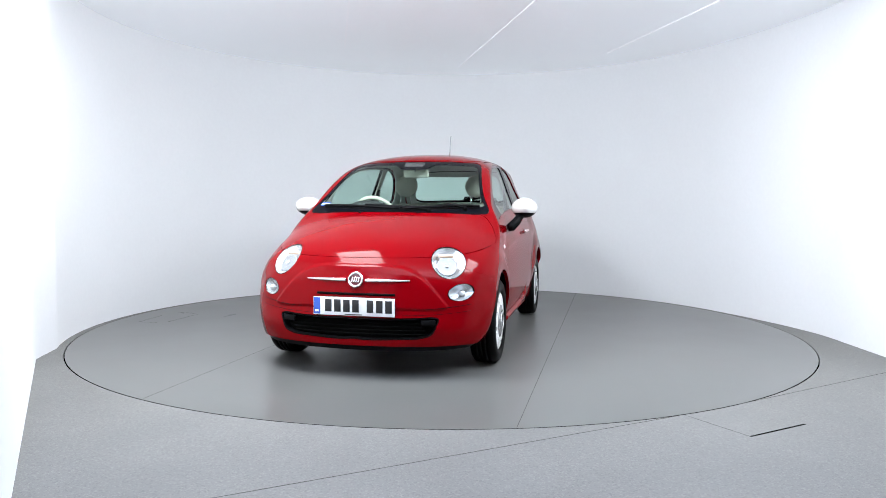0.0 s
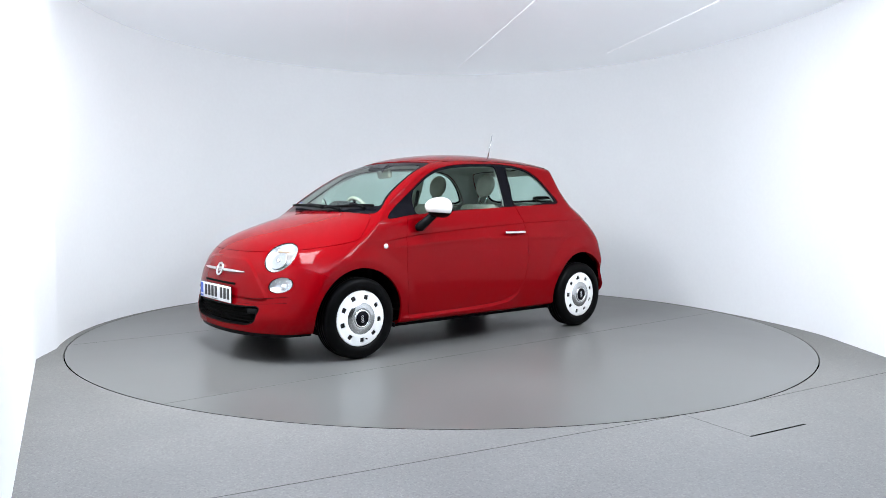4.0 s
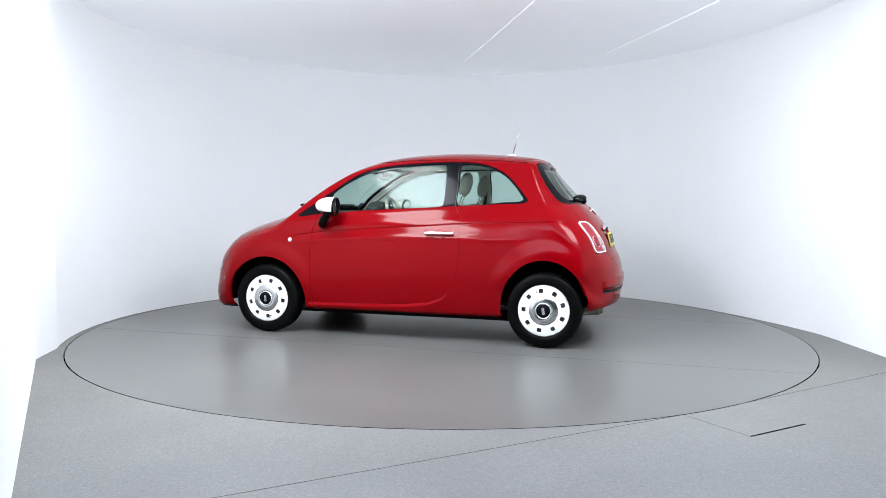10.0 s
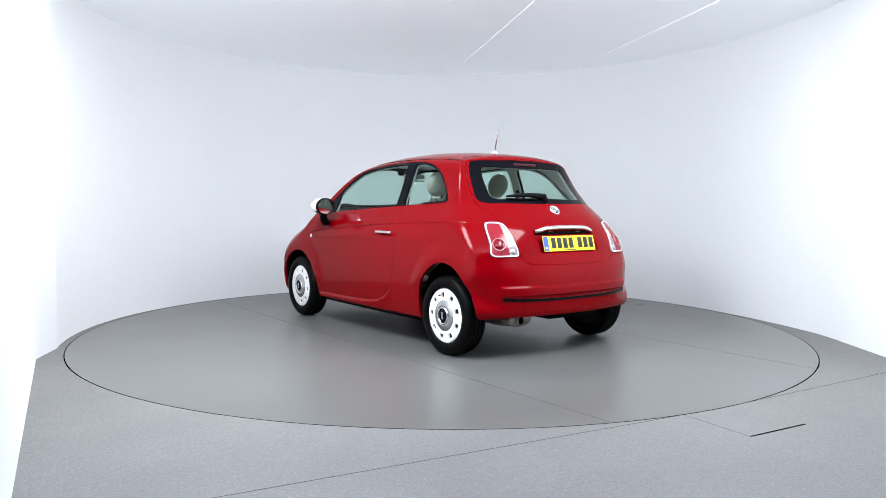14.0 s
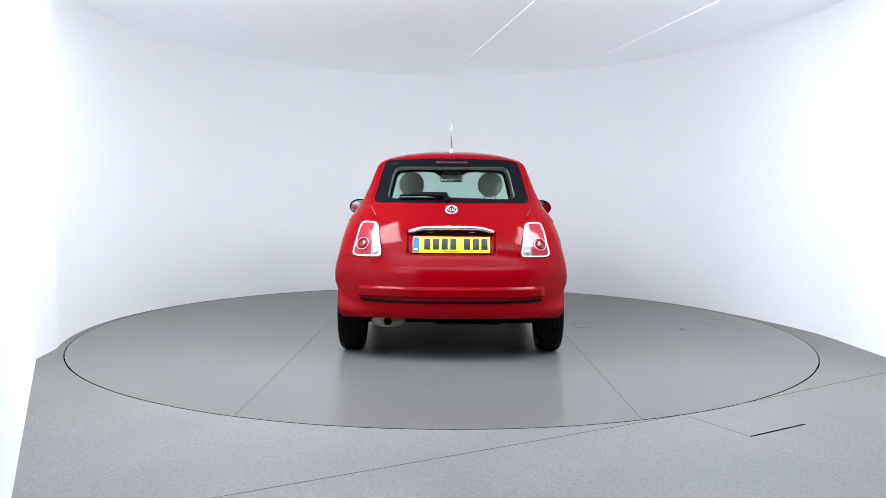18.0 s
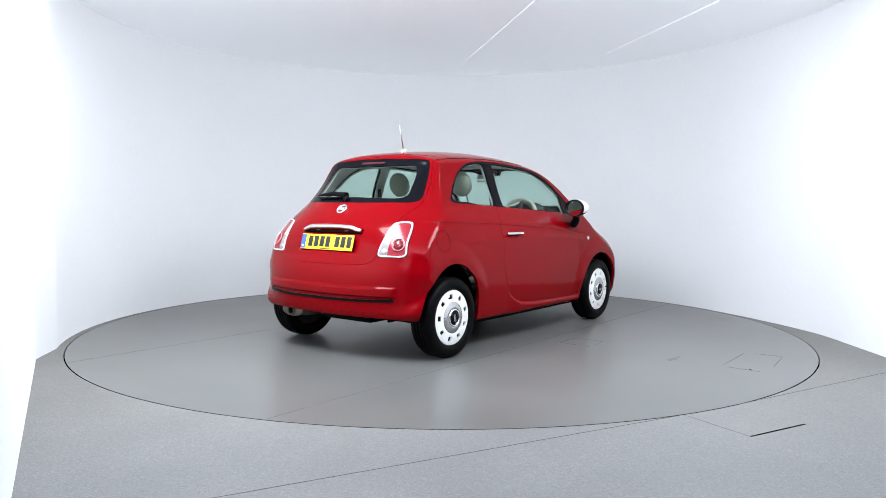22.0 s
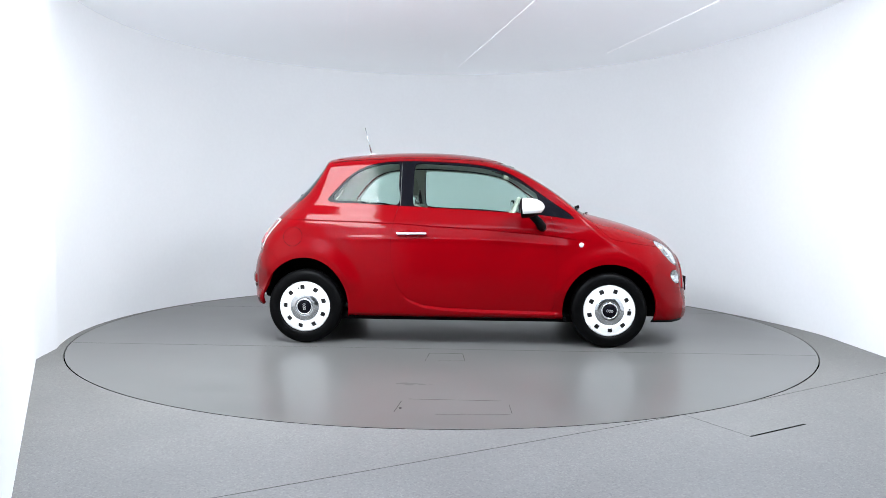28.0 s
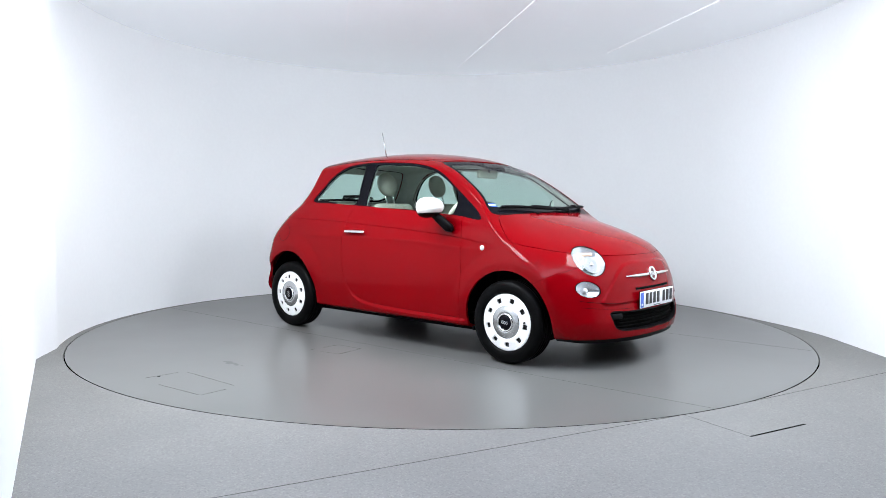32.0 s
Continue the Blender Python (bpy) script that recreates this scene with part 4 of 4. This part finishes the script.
# ---- door mirrors ----
def ellipsoid(rx, ry, rz, power=2.4, cut=None):
    bm = bmesh.new()
    bmesh.ops.create_uvsphere(bm, u_segments=40, v_segments=28, radius=1)
    for v in bm.verts:
        c = v.co.copy()
        k = (abs(c.x) ** power + abs(c.y) ** power + abs(c.z) ** power) ** (-1 / power)
        v.co = Vector((c.x * rx, c.y * ry, c.z * rz)) * k
    if cut:
        bmesh.ops.bisect_plane(bm, geom=bm.verts[:] + bm.edges[:] + bm.faces[:], plane_co=cut[0], plane_no=cut[1], clear_outer=True)
        ed = [e for e in bm.edges if e.is_boundary]
        if ed:
            bmesh.ops.contextual_create(bm, geom=ed)
    for f in bm.faces:
        f.smooth = len(f.verts) < 8
    return bm


def mirror_shell(cuts):
    """A slice of the egg-shaped mirror body between planes, each given by a point and an outward normal."""
    bm = ellipsoid(.146, .098, .074, 2.0)
    for co, no in cuts:
        bmesh.ops.bisect_plane(bm, geom=bm.verts[:] + bm.edges[:] + bm.faces[:], plane_co=co, plane_no=no, clear_outer=True)
    return bm


LOW, HIGH = ((0, 0, -.042), (0, 0, 1)), ((0, 0, -.042), (0, 0, -1))
for s in (1, -1):
    mir = place(part("door_mirror", mirror_shell([HIGH, ((-.008, 0, 0), (-1, 0, 0))]), M_WHITE, car, "white oval door mirror cap"), pose(.506, s * .868, 1.045, 0, -4, s * 8))
    part("mirror_base_shell", mirror_shell([LOW, ((-.008, 0, 0), (-1, 0, 0))]), M_BLACK, mir, "black lower mirror shell")
    part("mirror_housing", mirror_shell([((-.008, 0, 0), (1, 0, 0)), ((-.018, 0, 0), (-1, 0, 0))]), M_BLACK, mir, "black rear edge of the mirror")
    oval = Matrix.Rotation(radians(-90), 4, "Y") @ Matrix.Diagonal((.0735, .0965, 1, 1))
    part("mirror_bezel", turned([(.86, .000), (.89, .008), (.96, .008), (1.00, .002), (1.00, -.008), (.86, -.004)], 48, "Z", close=True), M_BLACK, mir).matrix_basis = pose(-.016, 0, 0) @ oval
    part("mirror_glass", turned([(.002, .004), (.88, .004), (.88, -.002)], 48, "Z", False), M_MIRROR, mir, "reflecting mirror glass").matrix_basis = pose(-.013, 0, 0, 0, 2, s * 6) @ oval
    part("mirror_arm", tube([(.650, s * .765, .895), (.640, s * .79, .905), (.612, s * .825, .945), (.570, s * .845, .985), (.545, s * .855, 1.005)], .036, 14, [.75, 1, .9, .8, .8]), M_BLACK, car, "black mirror arm")

# ---- wipers, aerial, small exterior parts ----
def on_screen(y, x):
    p, n = skin_top([x], [y])
    return p[0] + n[0] * .018


for y0, y1, x0, x1, yp in ((-.56, .04, .925, 1.0, .25), (.06, .60, 1.0, .912, .50)):
    pts = [on_screen(y, x) for y, x in zip(np.linspace(y0, y1, 12), np.linspace(x0, x1, 12))]
    arm = part("wiper_blade", tube([tuple(q) for q in pts], .010, 8), M_BLACK, car, "black windscreen wiper blade")
    mid = pts[6]
    base = on_screen(yp, 1.0 - .28 * yp * yp) - np.array((0, 0, .012))
    part("wiper_arm", tube([tuple(mid + np.array((0, 0, .010))), tuple((mid + base) / 2 + np.array((0, 0, .010))), tuple(base)], .010, 8), M_BLACK, arm)
    part("wiper_pivot", turned([(.002, .012), (.010, .010), (.013, 0), (.013, -.02)], 20, "Z"), M_BLACK, arm).matrix_basis = pose(*base)
for y in (-.25, .18):
    q = on_screen(y, 1.035)
    place(part("washer_jet", box_bm(.022, .018, .010, .004), M_BLACK, car), pose(*(q - np.array((0, 0, .012)))))

p, n = skin_end([.03], [1.10], False)
pv = p[0] + n[0] * .02
pts = []
for y in np.linspace(.03, .36, 10):
    q, m = skin_end([y], [1.112 + .012 * math.sin((y - .03) / .33 * math.pi)], False)
    pts.append(tuple(q[0] + m[0] * .022))
rw = part("rear_wiper", tube(pts, .017, 10, list(np.linspace(1.45, .45, 10))), M_BLACK, car, "black rear window wiper")
place(part("wiper_motor_cap", turned([(.002, .028), (.018, .026), (.024, .012), (.026, -.01)], 24, "Z"), M_BLACK, rw), facing(p[0], n[0]))
pts2 = []
for y in np.linspace(.10, .37, 8):
    q, m = skin_end([y], [1.104], False)
    pts2.append(tuple(q[0] + m[0] * .010))
part("rear_wiper_blade", tube(pts2, .006, 6), M_BLACK, rw)

p, n = skin_end(np.linspace(-.115, .115, 9), np.full(9, 1.372), False)
part("high_brake_lamp", tube([tuple(a + b * .001) for a, b in zip(p, n)], .009, 8), M_BADGE, car, "dark red high brake lamp")
p, n = skin_end([0], [1.418], False)
place(part("spoiler_jet", turned([(.002, .006), (.006, .004), (.007, -.004)], 16, "Z"), M_BLACK, car), facing(p[0], n[0]))

p, n = skin_top([-.752], [0])
ae = place(part("aerial_base", ellipsoid(.034, .019, .022), M_CLEARLENS, car, "pale aerial foot"), pose(*p[0]))
part("aerial_mast", tube([(-.006, 0, .012), (-.035, 0, .13), (-.062, 0, .238)], .0042, 8, [1.3, 1, .8]), M_MAST, ae, "thin aerial mast")

# sticker inside the windscreen
p, n = skin_top([.875], [-.585])
place(part("screen_sticker", box_bm(.075, .042, .001), M_BLUE, car, "small blue and white windscreen sticker"), facing(p[0] - n[0] * .012, n[0], (0, 0, 1)))
place(part("sticker_bar", box_bm(.07, .016, .001), M_PLATEW, car), facing(p[0] - n[0] * .0105, n[0], (0, 0, 1)))

# roof side strips
for s in (1, -1):
    xs = np.linspace(-.98, .20, 40)
    p, n = skin_top(xs, np.full(40, s * .5015))
    part("roof_strip", tube([tuple(a - b * .002) for a, b in zip(p, n)], .0045, 6), M_LINER, car, "dark roof joint strip")

# exhaust: flat silencer end with a central pipe
ex = place(part("silencer", ellipsoid(.165, .115, .050, 3.4), M_STEEL, car, "worn oval exhaust silencer"), pose(-1.37, .430, .268))
part("tailpipe", turned([(.020, -.02), (.036, -.02), (.036, -.186), (.032, -.189), (.028, -.186), (.028, -.10), (.002, -.10)], 28, "X"), M_STEEL, ex)
part("pipe_mouth", turned([(.0285, -.174), (.002, -.174)], 24, "X", False), M_LINER, ex)
part("silencer_end", turned([(.002, -.168), (.86, -.168), (.97, -.163), (1.0, -.150), (1.0, -.10)], 40, "X"), M_STEEL, ex, "pressed oval silencer end").matrix_basis = Matrix.Diagonal((1, .116, .047, 1))

# underside: dark floor pan, arches and axles
pan = box_bm(2.45, 1.36, .06, .02, (0.20, 0, .204))
part("floor_pan", pan, M_LINER, car, "dark underbody")
part("engine_bay", box_bm(.50, 1.0, .45, .05, (1.38, 0, .42)), M_LINER, car)
part("rear_pan", box_bm(.46, 1.0, .30, .04, (-1.32, 0, .46)), M_LINER, car)
# unseen tank and tray boxes, added low to block light under the tail
part("fuel_tank", box_bm(.34, 1.0, .24, .05, (-.93, 0, .32)), M_LINER, car, "unseen dark tank box added under the rear seat to block light")
part("spare_wheel_tray", box_bm(.36, .52, .14, .05, (-1.36, -.12, .31)), M_LINER, car)
part("rear_axle", tube([(-1.15, -.66, .25), (-1.15, .66, .25)], .035, 12), M_LINER, car)
for (hx, hz), arch_r, tall in zip(HUBS, (ARCH_R, ARCH_REAR), (1.0, ARCH_TALL)):
    for s in (1, -1):
        bm = bmesh.new()
        prev = None
        for a in np.linspace(radians(4 if hx > 0 else 12), radians(176 if hx > 0 else 160), 32):
            q = [bm.verts.new((hx + (arch_r + .012) * math.cos(a), s * y, hz + tall * (arch_r + .012) * math.sin(a))) for y in (.50, .775 if hx > 0 else .74)]
            if prev:
                bm.faces.new((prev[0], prev[1], q[1], q[0])).smooth = True
            prev = q
        bmesh.ops.solidify(bm, geom=bm.faces[:], thickness=-.004)
        part("arch_liner", bm, M_LINER, car, "black wheel arch liner")
        bm = turned([(.002, 0), (arch_r + .012, 0), (arch_r + .012, .01), (.002, .01)], 40, "Y")
        bmesh.ops.bisect_plane(bm, geom=bm.verts[:] + bm.edges[:] + bm.faces[:], plane_co=(0, 0, -.02), plane_no=(0, 0, -1), clear_outer=True)
        part("arch_wall", bm, M_LINER, car).matrix_basis = pose(hx, s * .50, hz) @ Matrix.Diagonal((1, 1, tall, 1))

# ---- wheels ----
def cover_surface():
    rr = np.r_[np.linspace(.100, .19, 46), .193, .1955, .197]
    aa = np.linspace(0, 2 * math.pi, 217)[:-1]
    h = np.interp(rr, [.100, .115, .125, .14, .175, .186, .193, .1955, .197], [.012, .012, .012, .0105, .006, .005, .001, -.003, -.010])
    R, A = np.meshgrid(rr, aa, indexing="ij")
    v = np.stack([R * np.cos(A), R * np.sin(A), np.repeat(h[:, None], len(aa), 1)], -1).reshape(-1, 3)
    g = np.gradient(h, rr)
    n = np.stack([-np.repeat(g[:, None], len(aa), 1) * np.cos(A), -np.repeat(g[:, None], len(aa), 1) * np.sin(A), np.ones_like(A)], -1).reshape(-1, 3)
    n /= np.linalg.norm(n, axis=1)[:, None]
    m, k = len(rr), len(aa)
    i, j = np.meshgrid(np.arange(m - 1), np.arange(k), indexing="ij")
    a, b = (i * k + j).ravel(), (i * k + (j + 1) % k).ravel()
    return v, n, np.concatenate([np.stack([a, a + k, b + k], 1), np.stack([a, b + k, b], 1)])


def f_slots(v):
    r, a = np.hypot(v[:, 0], v[:, 1]), np.arctan2(v[:, 1], v[:, 0])
    k = 2 * math.pi / 9
    a = (a + k / 2) % k - k / 2
    qx, qy = np.abs(r - .150) - .0105, np.abs(a * r) - .0112
    return .0062 - (np.hypot(np.maximum(qx, 0), np.maximum(qy, 0)) + np.minimum(np.maximum(qx, qy), 0))


cover_me = sheet("wheel_cover", clip_all(cover_surface(), neg(f_slots)), .012)
TYRE = [(.186, .052), (.196, .078), (.206, .0845), (.225, .0875), (.245, .0865), (.262, .082), (.273, .073), (.279, .062), (.2815, .045),
        (.2815, .032), (.277, .030), (.277, .026), (.282, .024), (.2825, .006), (.277, .004), (.277, -.004), (.2825, -.006), (.282, -.024), (.277, -.026), (.277, -.030),
        (.2815, -.032), (.2815, -.045), (.279, -.062), (.273, -.073), (.262, -.082), (.225, -.0875), (.196, -.078), (.186, -.052)]


def make_wheel(x, s, turn):
    wh = part("wheel", turned([(.186, .060), (.187, .066), (.180, .066), (.172, .030), (.10, .020), (.002, .020), (.002, -.06), (.186, -.06)], 48, "Z"), M_DARKSTEEL, car, "steel wheel with a white slotted cover")
    place(wh, pose(x, s * .712, .283, 90 if s < 0 else -90, 0, 0) @ pose(0, 0, 0, 0, 0, turn))
    part("tyre", turned(TYRE, 72, "Z", close=True), M_RUBBER, wh, "black road tyre")
    cv = part("wheel_cover", cover_me, M_COVER, wh, "white wheel cover with nine slots")
    cv.matrix_basis = pose(0, 0, .070)
    if len(cover_me.materials) > 1:
        cover_me.materials.pop()
    ctr = part("cover_centre", turned([(.117, .078), (.115, .0805), (.085, .0885), (.066, .0935), (.060, .090), (.002, .090)], 64, "Z"), M_DISC, wh, "brushed silver centre disc")
    part("cap_ring", turned([(.050, .092), (.053, .0985), (.059, .0985), (.063, .092), (.063, .085), (.050, .085)], 48, "Z", close=True), M_CHROME, wh, "chrome ring")
    part("centre_cap", turned([(.002, .0985), (.03, .0975), (.050, .094), (.050, .088)], 48, "Z"), M_GLOSSBLACK, wh, "black centre cap with plain emblem")
    for k in (-.017, 0, .017):
        e = part("cap_emblem", turned([(.0055, .0), (.0055, .002), (.0095, .002), (.0095, .0)], 20, "Z", close=True), M_SILVER, wh)
        e.matrix_basis = pose(k, 0, .0975) @ Matrix.Diagonal((.85, 1.15, 1, 1))
    place(part("valve", turned([(.002, .03), (.005, .03), (.006, .0), (.002, 0)], 12, "Z"), M_BLACK, wh), pose(.145, .03, .062))
    return wh


for x, s, turn in ((1.15, 1, 94), (-1.15, 1, 278), (1.15, -1, -7), (-1.15, -1, 97)):
    make_wheel(x, s, turn)
for x in (.83, -.80):
    for s in (1, -1):
        part("mud_flap", box_bm(.012, .10, .03, .003, (x, s * .69, .200)), M_BLACK, car)
# ---- cabin ----
def rounded(name, sx, sy, sz, m, mat, label="", r=None, parent=None):
    return place(part(name, box_bm(sx, sy, sz, r or min(sx, sy, sz) * .42, segs=5), mat, parent or car, label), m)


dash = curve([(.96, .985), (.80, 1.000), (.66, .985), (.56, .945), (.53, .88), (.56, .74), (.70, .62), (.96, .62)], 4, True)
bm = bmesh.new()
rows = []
for y in np.linspace(-.66, .66, 9):
    k = 1 - .05 * (abs(y) / .66) ** 4
    rows.append([bm.verts.new((.96 + (x - .96) * k, y, z)) for x, z in dash])
for a, b in zip(rows, rows[1:]):
    for i in range(len(dash)):
        bm.faces.new((a[i], a[(i + 1) % len(dash)], b[(i + 1) % len(dash)], b[i])).smooth = True
bm.faces.new(rows[0])
bm.faces.new(rows[-1])
bmesh.ops.recalc_face_normals(bm, faces=bm.faces)
part("dashboard", bm, M_DASH, car, "dark dashboard top")
part("instrument_hood", ellipsoid(.10, .15, .080), M_DASH, car, "dark instrument hood").matrix_basis = pose(.60, -.345, 1.015)
part("instrument_dial", turned([(.002, 0), (.085, 0), (.09, -.02)], 32, "X"), M_GLOSSBLACK, car).matrix_basis = pose(.505, -.345, .995)

wheel_rim = turned([(.178 + .016 * math.cos(a), .016 * math.sin(a)) for a in np.linspace(0, 2 * math.pi, 13)[:-1]], 48, "Z", close=True)
sw = place(part("steering_wheel", wheel_rim, M_IVORY, car, "ivory steering wheel"), pose(.415, -.345, .955, 0, -66, 0))
part("wheel_hub", ellipsoid(.075, .085, .03), M_IVORY, sw)
for a in (0, 180, 270):
    place(part("wheel_spoke", box_bm(.12, .035, .014, .005), M_DASH, sw), pose(0, 0, 0, 0, 0, a) @ pose(.11, 0, 0))

for y in (.325, -.325):
    seat = rounded("front_seat", .50, .46, .16, pose(-.02, y, .50, 0, -6, 0), M_SEAT, "ivory cloth front seat", .06)
    rounded("backrest", .14, .45, .60, pose(-.30, y, .78, 0, -17, 0), M_SEAT, r=.06)
    rounded("backrest_panel", .05, .38, .50, pose(-.37, y, .76, 0, -17, 0), M_TRIM, r=.02)
    place(part("headrest", ellipsoid(.048, .103, .103, 2.1), M_SEAT, car, "round ivory headrest"), pose(-.43, y, 1.232, 0, -14, 0))
    for k in (-.045, .045):
        part("headrest_post", tube([(-.375, y + k, 1.04), (-.425, y + k, 1.19)], .006, 8), M_CHROME, car)
    part("seat_base", box_bm(.42, .38, .20, .04, (-.02, y, .33)), M_DASH, car)
rounded("rear_seat_cushion", .44, 1.06, .16, pose(-.68, 0, .56, 0, -6, 0), M_SEAT, r=.06)
for y in (.27, -.27):
    rounded("rear_seat_back", .12, .51, .50, pose(-.93, y, .80, 0, -18, 0), M_SEAT, "ivory cloth rear seat back", r=.05)
    place(part("rear_headrest", box_bm(.06, .22, .07, .028, segs=4), M_SEAT, car), pose(-1.01, y, 1.045, 0, -14, 0))
rounded("parcel_shelf", .30, 1.04, .025, pose(-1.16, 0, 1.005, 0, 8, 0), M_DASH, r=.008)
part("cabin_floor", box_bm(1.9, 1.22, .04, .01, (-.2, 0, .27)), M_DASH, car)
part("bulkhead", box_bm(.04, 1.3, .62, .01, (.98, 0, .62)), M_LINER, car)
for s in (1, -1):
    dc = rounded("door_card", 1.10, .045, .50, pose(.14, s * .672, .715), M_DASH, "dark door inner panel", .02)
    place(part("door_card_top", box_bm(1.12, .06, .035, .015), M_DASH, dc), pose(0, -s * .012, .245, 0, 2, 0))
    place(part("armrest", box_bm(.42, .07, .06, .025, segs=4), M_IVORY, dc), pose(-.10, -s * .05, .02))
    place(part("inner_handle", box_bm(.11, .02, .03, .009), M_CHROME, dc), pose(.26, -s * .035, .17))
    rounded("quarter_trim", .52, .05, .37, pose(-.69, s * .635, .815), M_TRIM, "pale rear side trim", .02)
    # belt strap from the pillar
    part("seat_belt", tube([(-.40, s * .585, 1.20), (-.36, s * .60, .95), (-.30, s * .62, .60)], .016, 6), M_DASH, car)
rvm = place(part("rear_view_mirror", box_bm(.035, .215, .066, .016, segs=4), M_IVORY, car, "ivory rear-view mirror"), pose(.395, -.01, 1.312, 0, 6, -8))
place(part("mirror_face", box_bm(.004, .195, .050, .0015), M_MIRROR, rvm), pose(-.0175, 0, 0))
part("mirror_stem", tube([(.01, 0, .02), (.035, 0, .055), (.06, 0, .075)], .010, 10), M_DASH, rvm)
rounded("mirror_shroud", .07, .16, .03, pose(.435, -.01, 1.372, 0, 28, 0), M_DASH, r=.012)


# ---- gather the pieces under the part that carries them ----
def base_name(o):
    return o.name.split(".")[0]


def side_of(o):
    c = sum((Vector(k) for k in o.bound_box), Vector()) / 8
    return 1 if (o.matrix_basis @ c).y > 0 else -1


def gather(carrier, names, by_side):
    carriers = [o for o in car.children if base_name(o) == carrier]
    for o in [o for o in car.children if base_name(o) in names and not o.children]:
        for c in carriers:
            if not by_side or side_of(c) == side_of(o):
                o.parent = c
                o.matrix_basis = c.matrix_basis.inverted() @ o.matrix_basis
                break


for o in [o for o in car.children_recursive if base_name(o) == "handle_post"]:
    o.matrix_basis = o.parent.matrix_basis @ o.matrix_basis
    o.parent = car
gather("door", ("door_window", "door_handle", "handle_cup", "handle_hollow", "handle_post"), True)
gather("body_side", ("quarter_window", "fuel_flap", "flap_notch", "roof_strip"), True)
gather("front_wing", ("side_repeater", "arch_liner"), True)
gather("tailgate", ("rear_window", "tailgate_trim", "rear_window_border", "boot_handle", "handle_recess", "plate_lamp", "high_brake_lamp"), False)
gather("roof_spoiler", ("spoiler_jet",), False)
gather("front_bumper", ("lower_grille", "grille_surround", "grille_slat", "fog_blank", "bumper_joint", "intake_slit", "chrome_bar", "lower_skirt"), False)
gather("rear_bumper", ("bumper_strip", "bumper_fold"), False)
gather("tail_lamp", ("tail_lamp_frame", "reversing_field", "lamp_ring", "lamp_dome", "reversing_lamp", "tail_indicator"), True)
gather("windscreen", ("windscreen_border", "screen_sticker", "sticker_bar", "washer_jet"), False)
gather("front_seat", ("backrest", "backrest_panel", "headrest", "headrest_post", "seat_base", "seat_belt"), True)
gather("rear_seat_back", ("rear_headrest",), True)
gather("dashboard", ("instrument_hood", "instrument_dial"), False)
gather("floor_pan", ("engine_bay", "rear_pan", "fuel_tank", "spare_wheel_tray", "rear_axle", "arch_wall", "mud_flap", "bulkhead", "cabin_floor"), False)
# ---- what moves: the turntable and the car that stands on it ----
def motions():
    rows_t, rows_c = [], []
    for k in range(33):
        a = SPIN_START + SPIN_RATE * k
        turn = pose(0, 0, 0, 0, 0, a)
        rows_t.append((float(k), pose(TABLE_X, TABLE_Y, 0, 0, 0, a)))
        rows_c.append((float(k), turn @ pose(CAR_OFF[0], CAR_OFF[1], 0)))
    walk(table, rows_t)
    walk(car, rows_c)


motions()
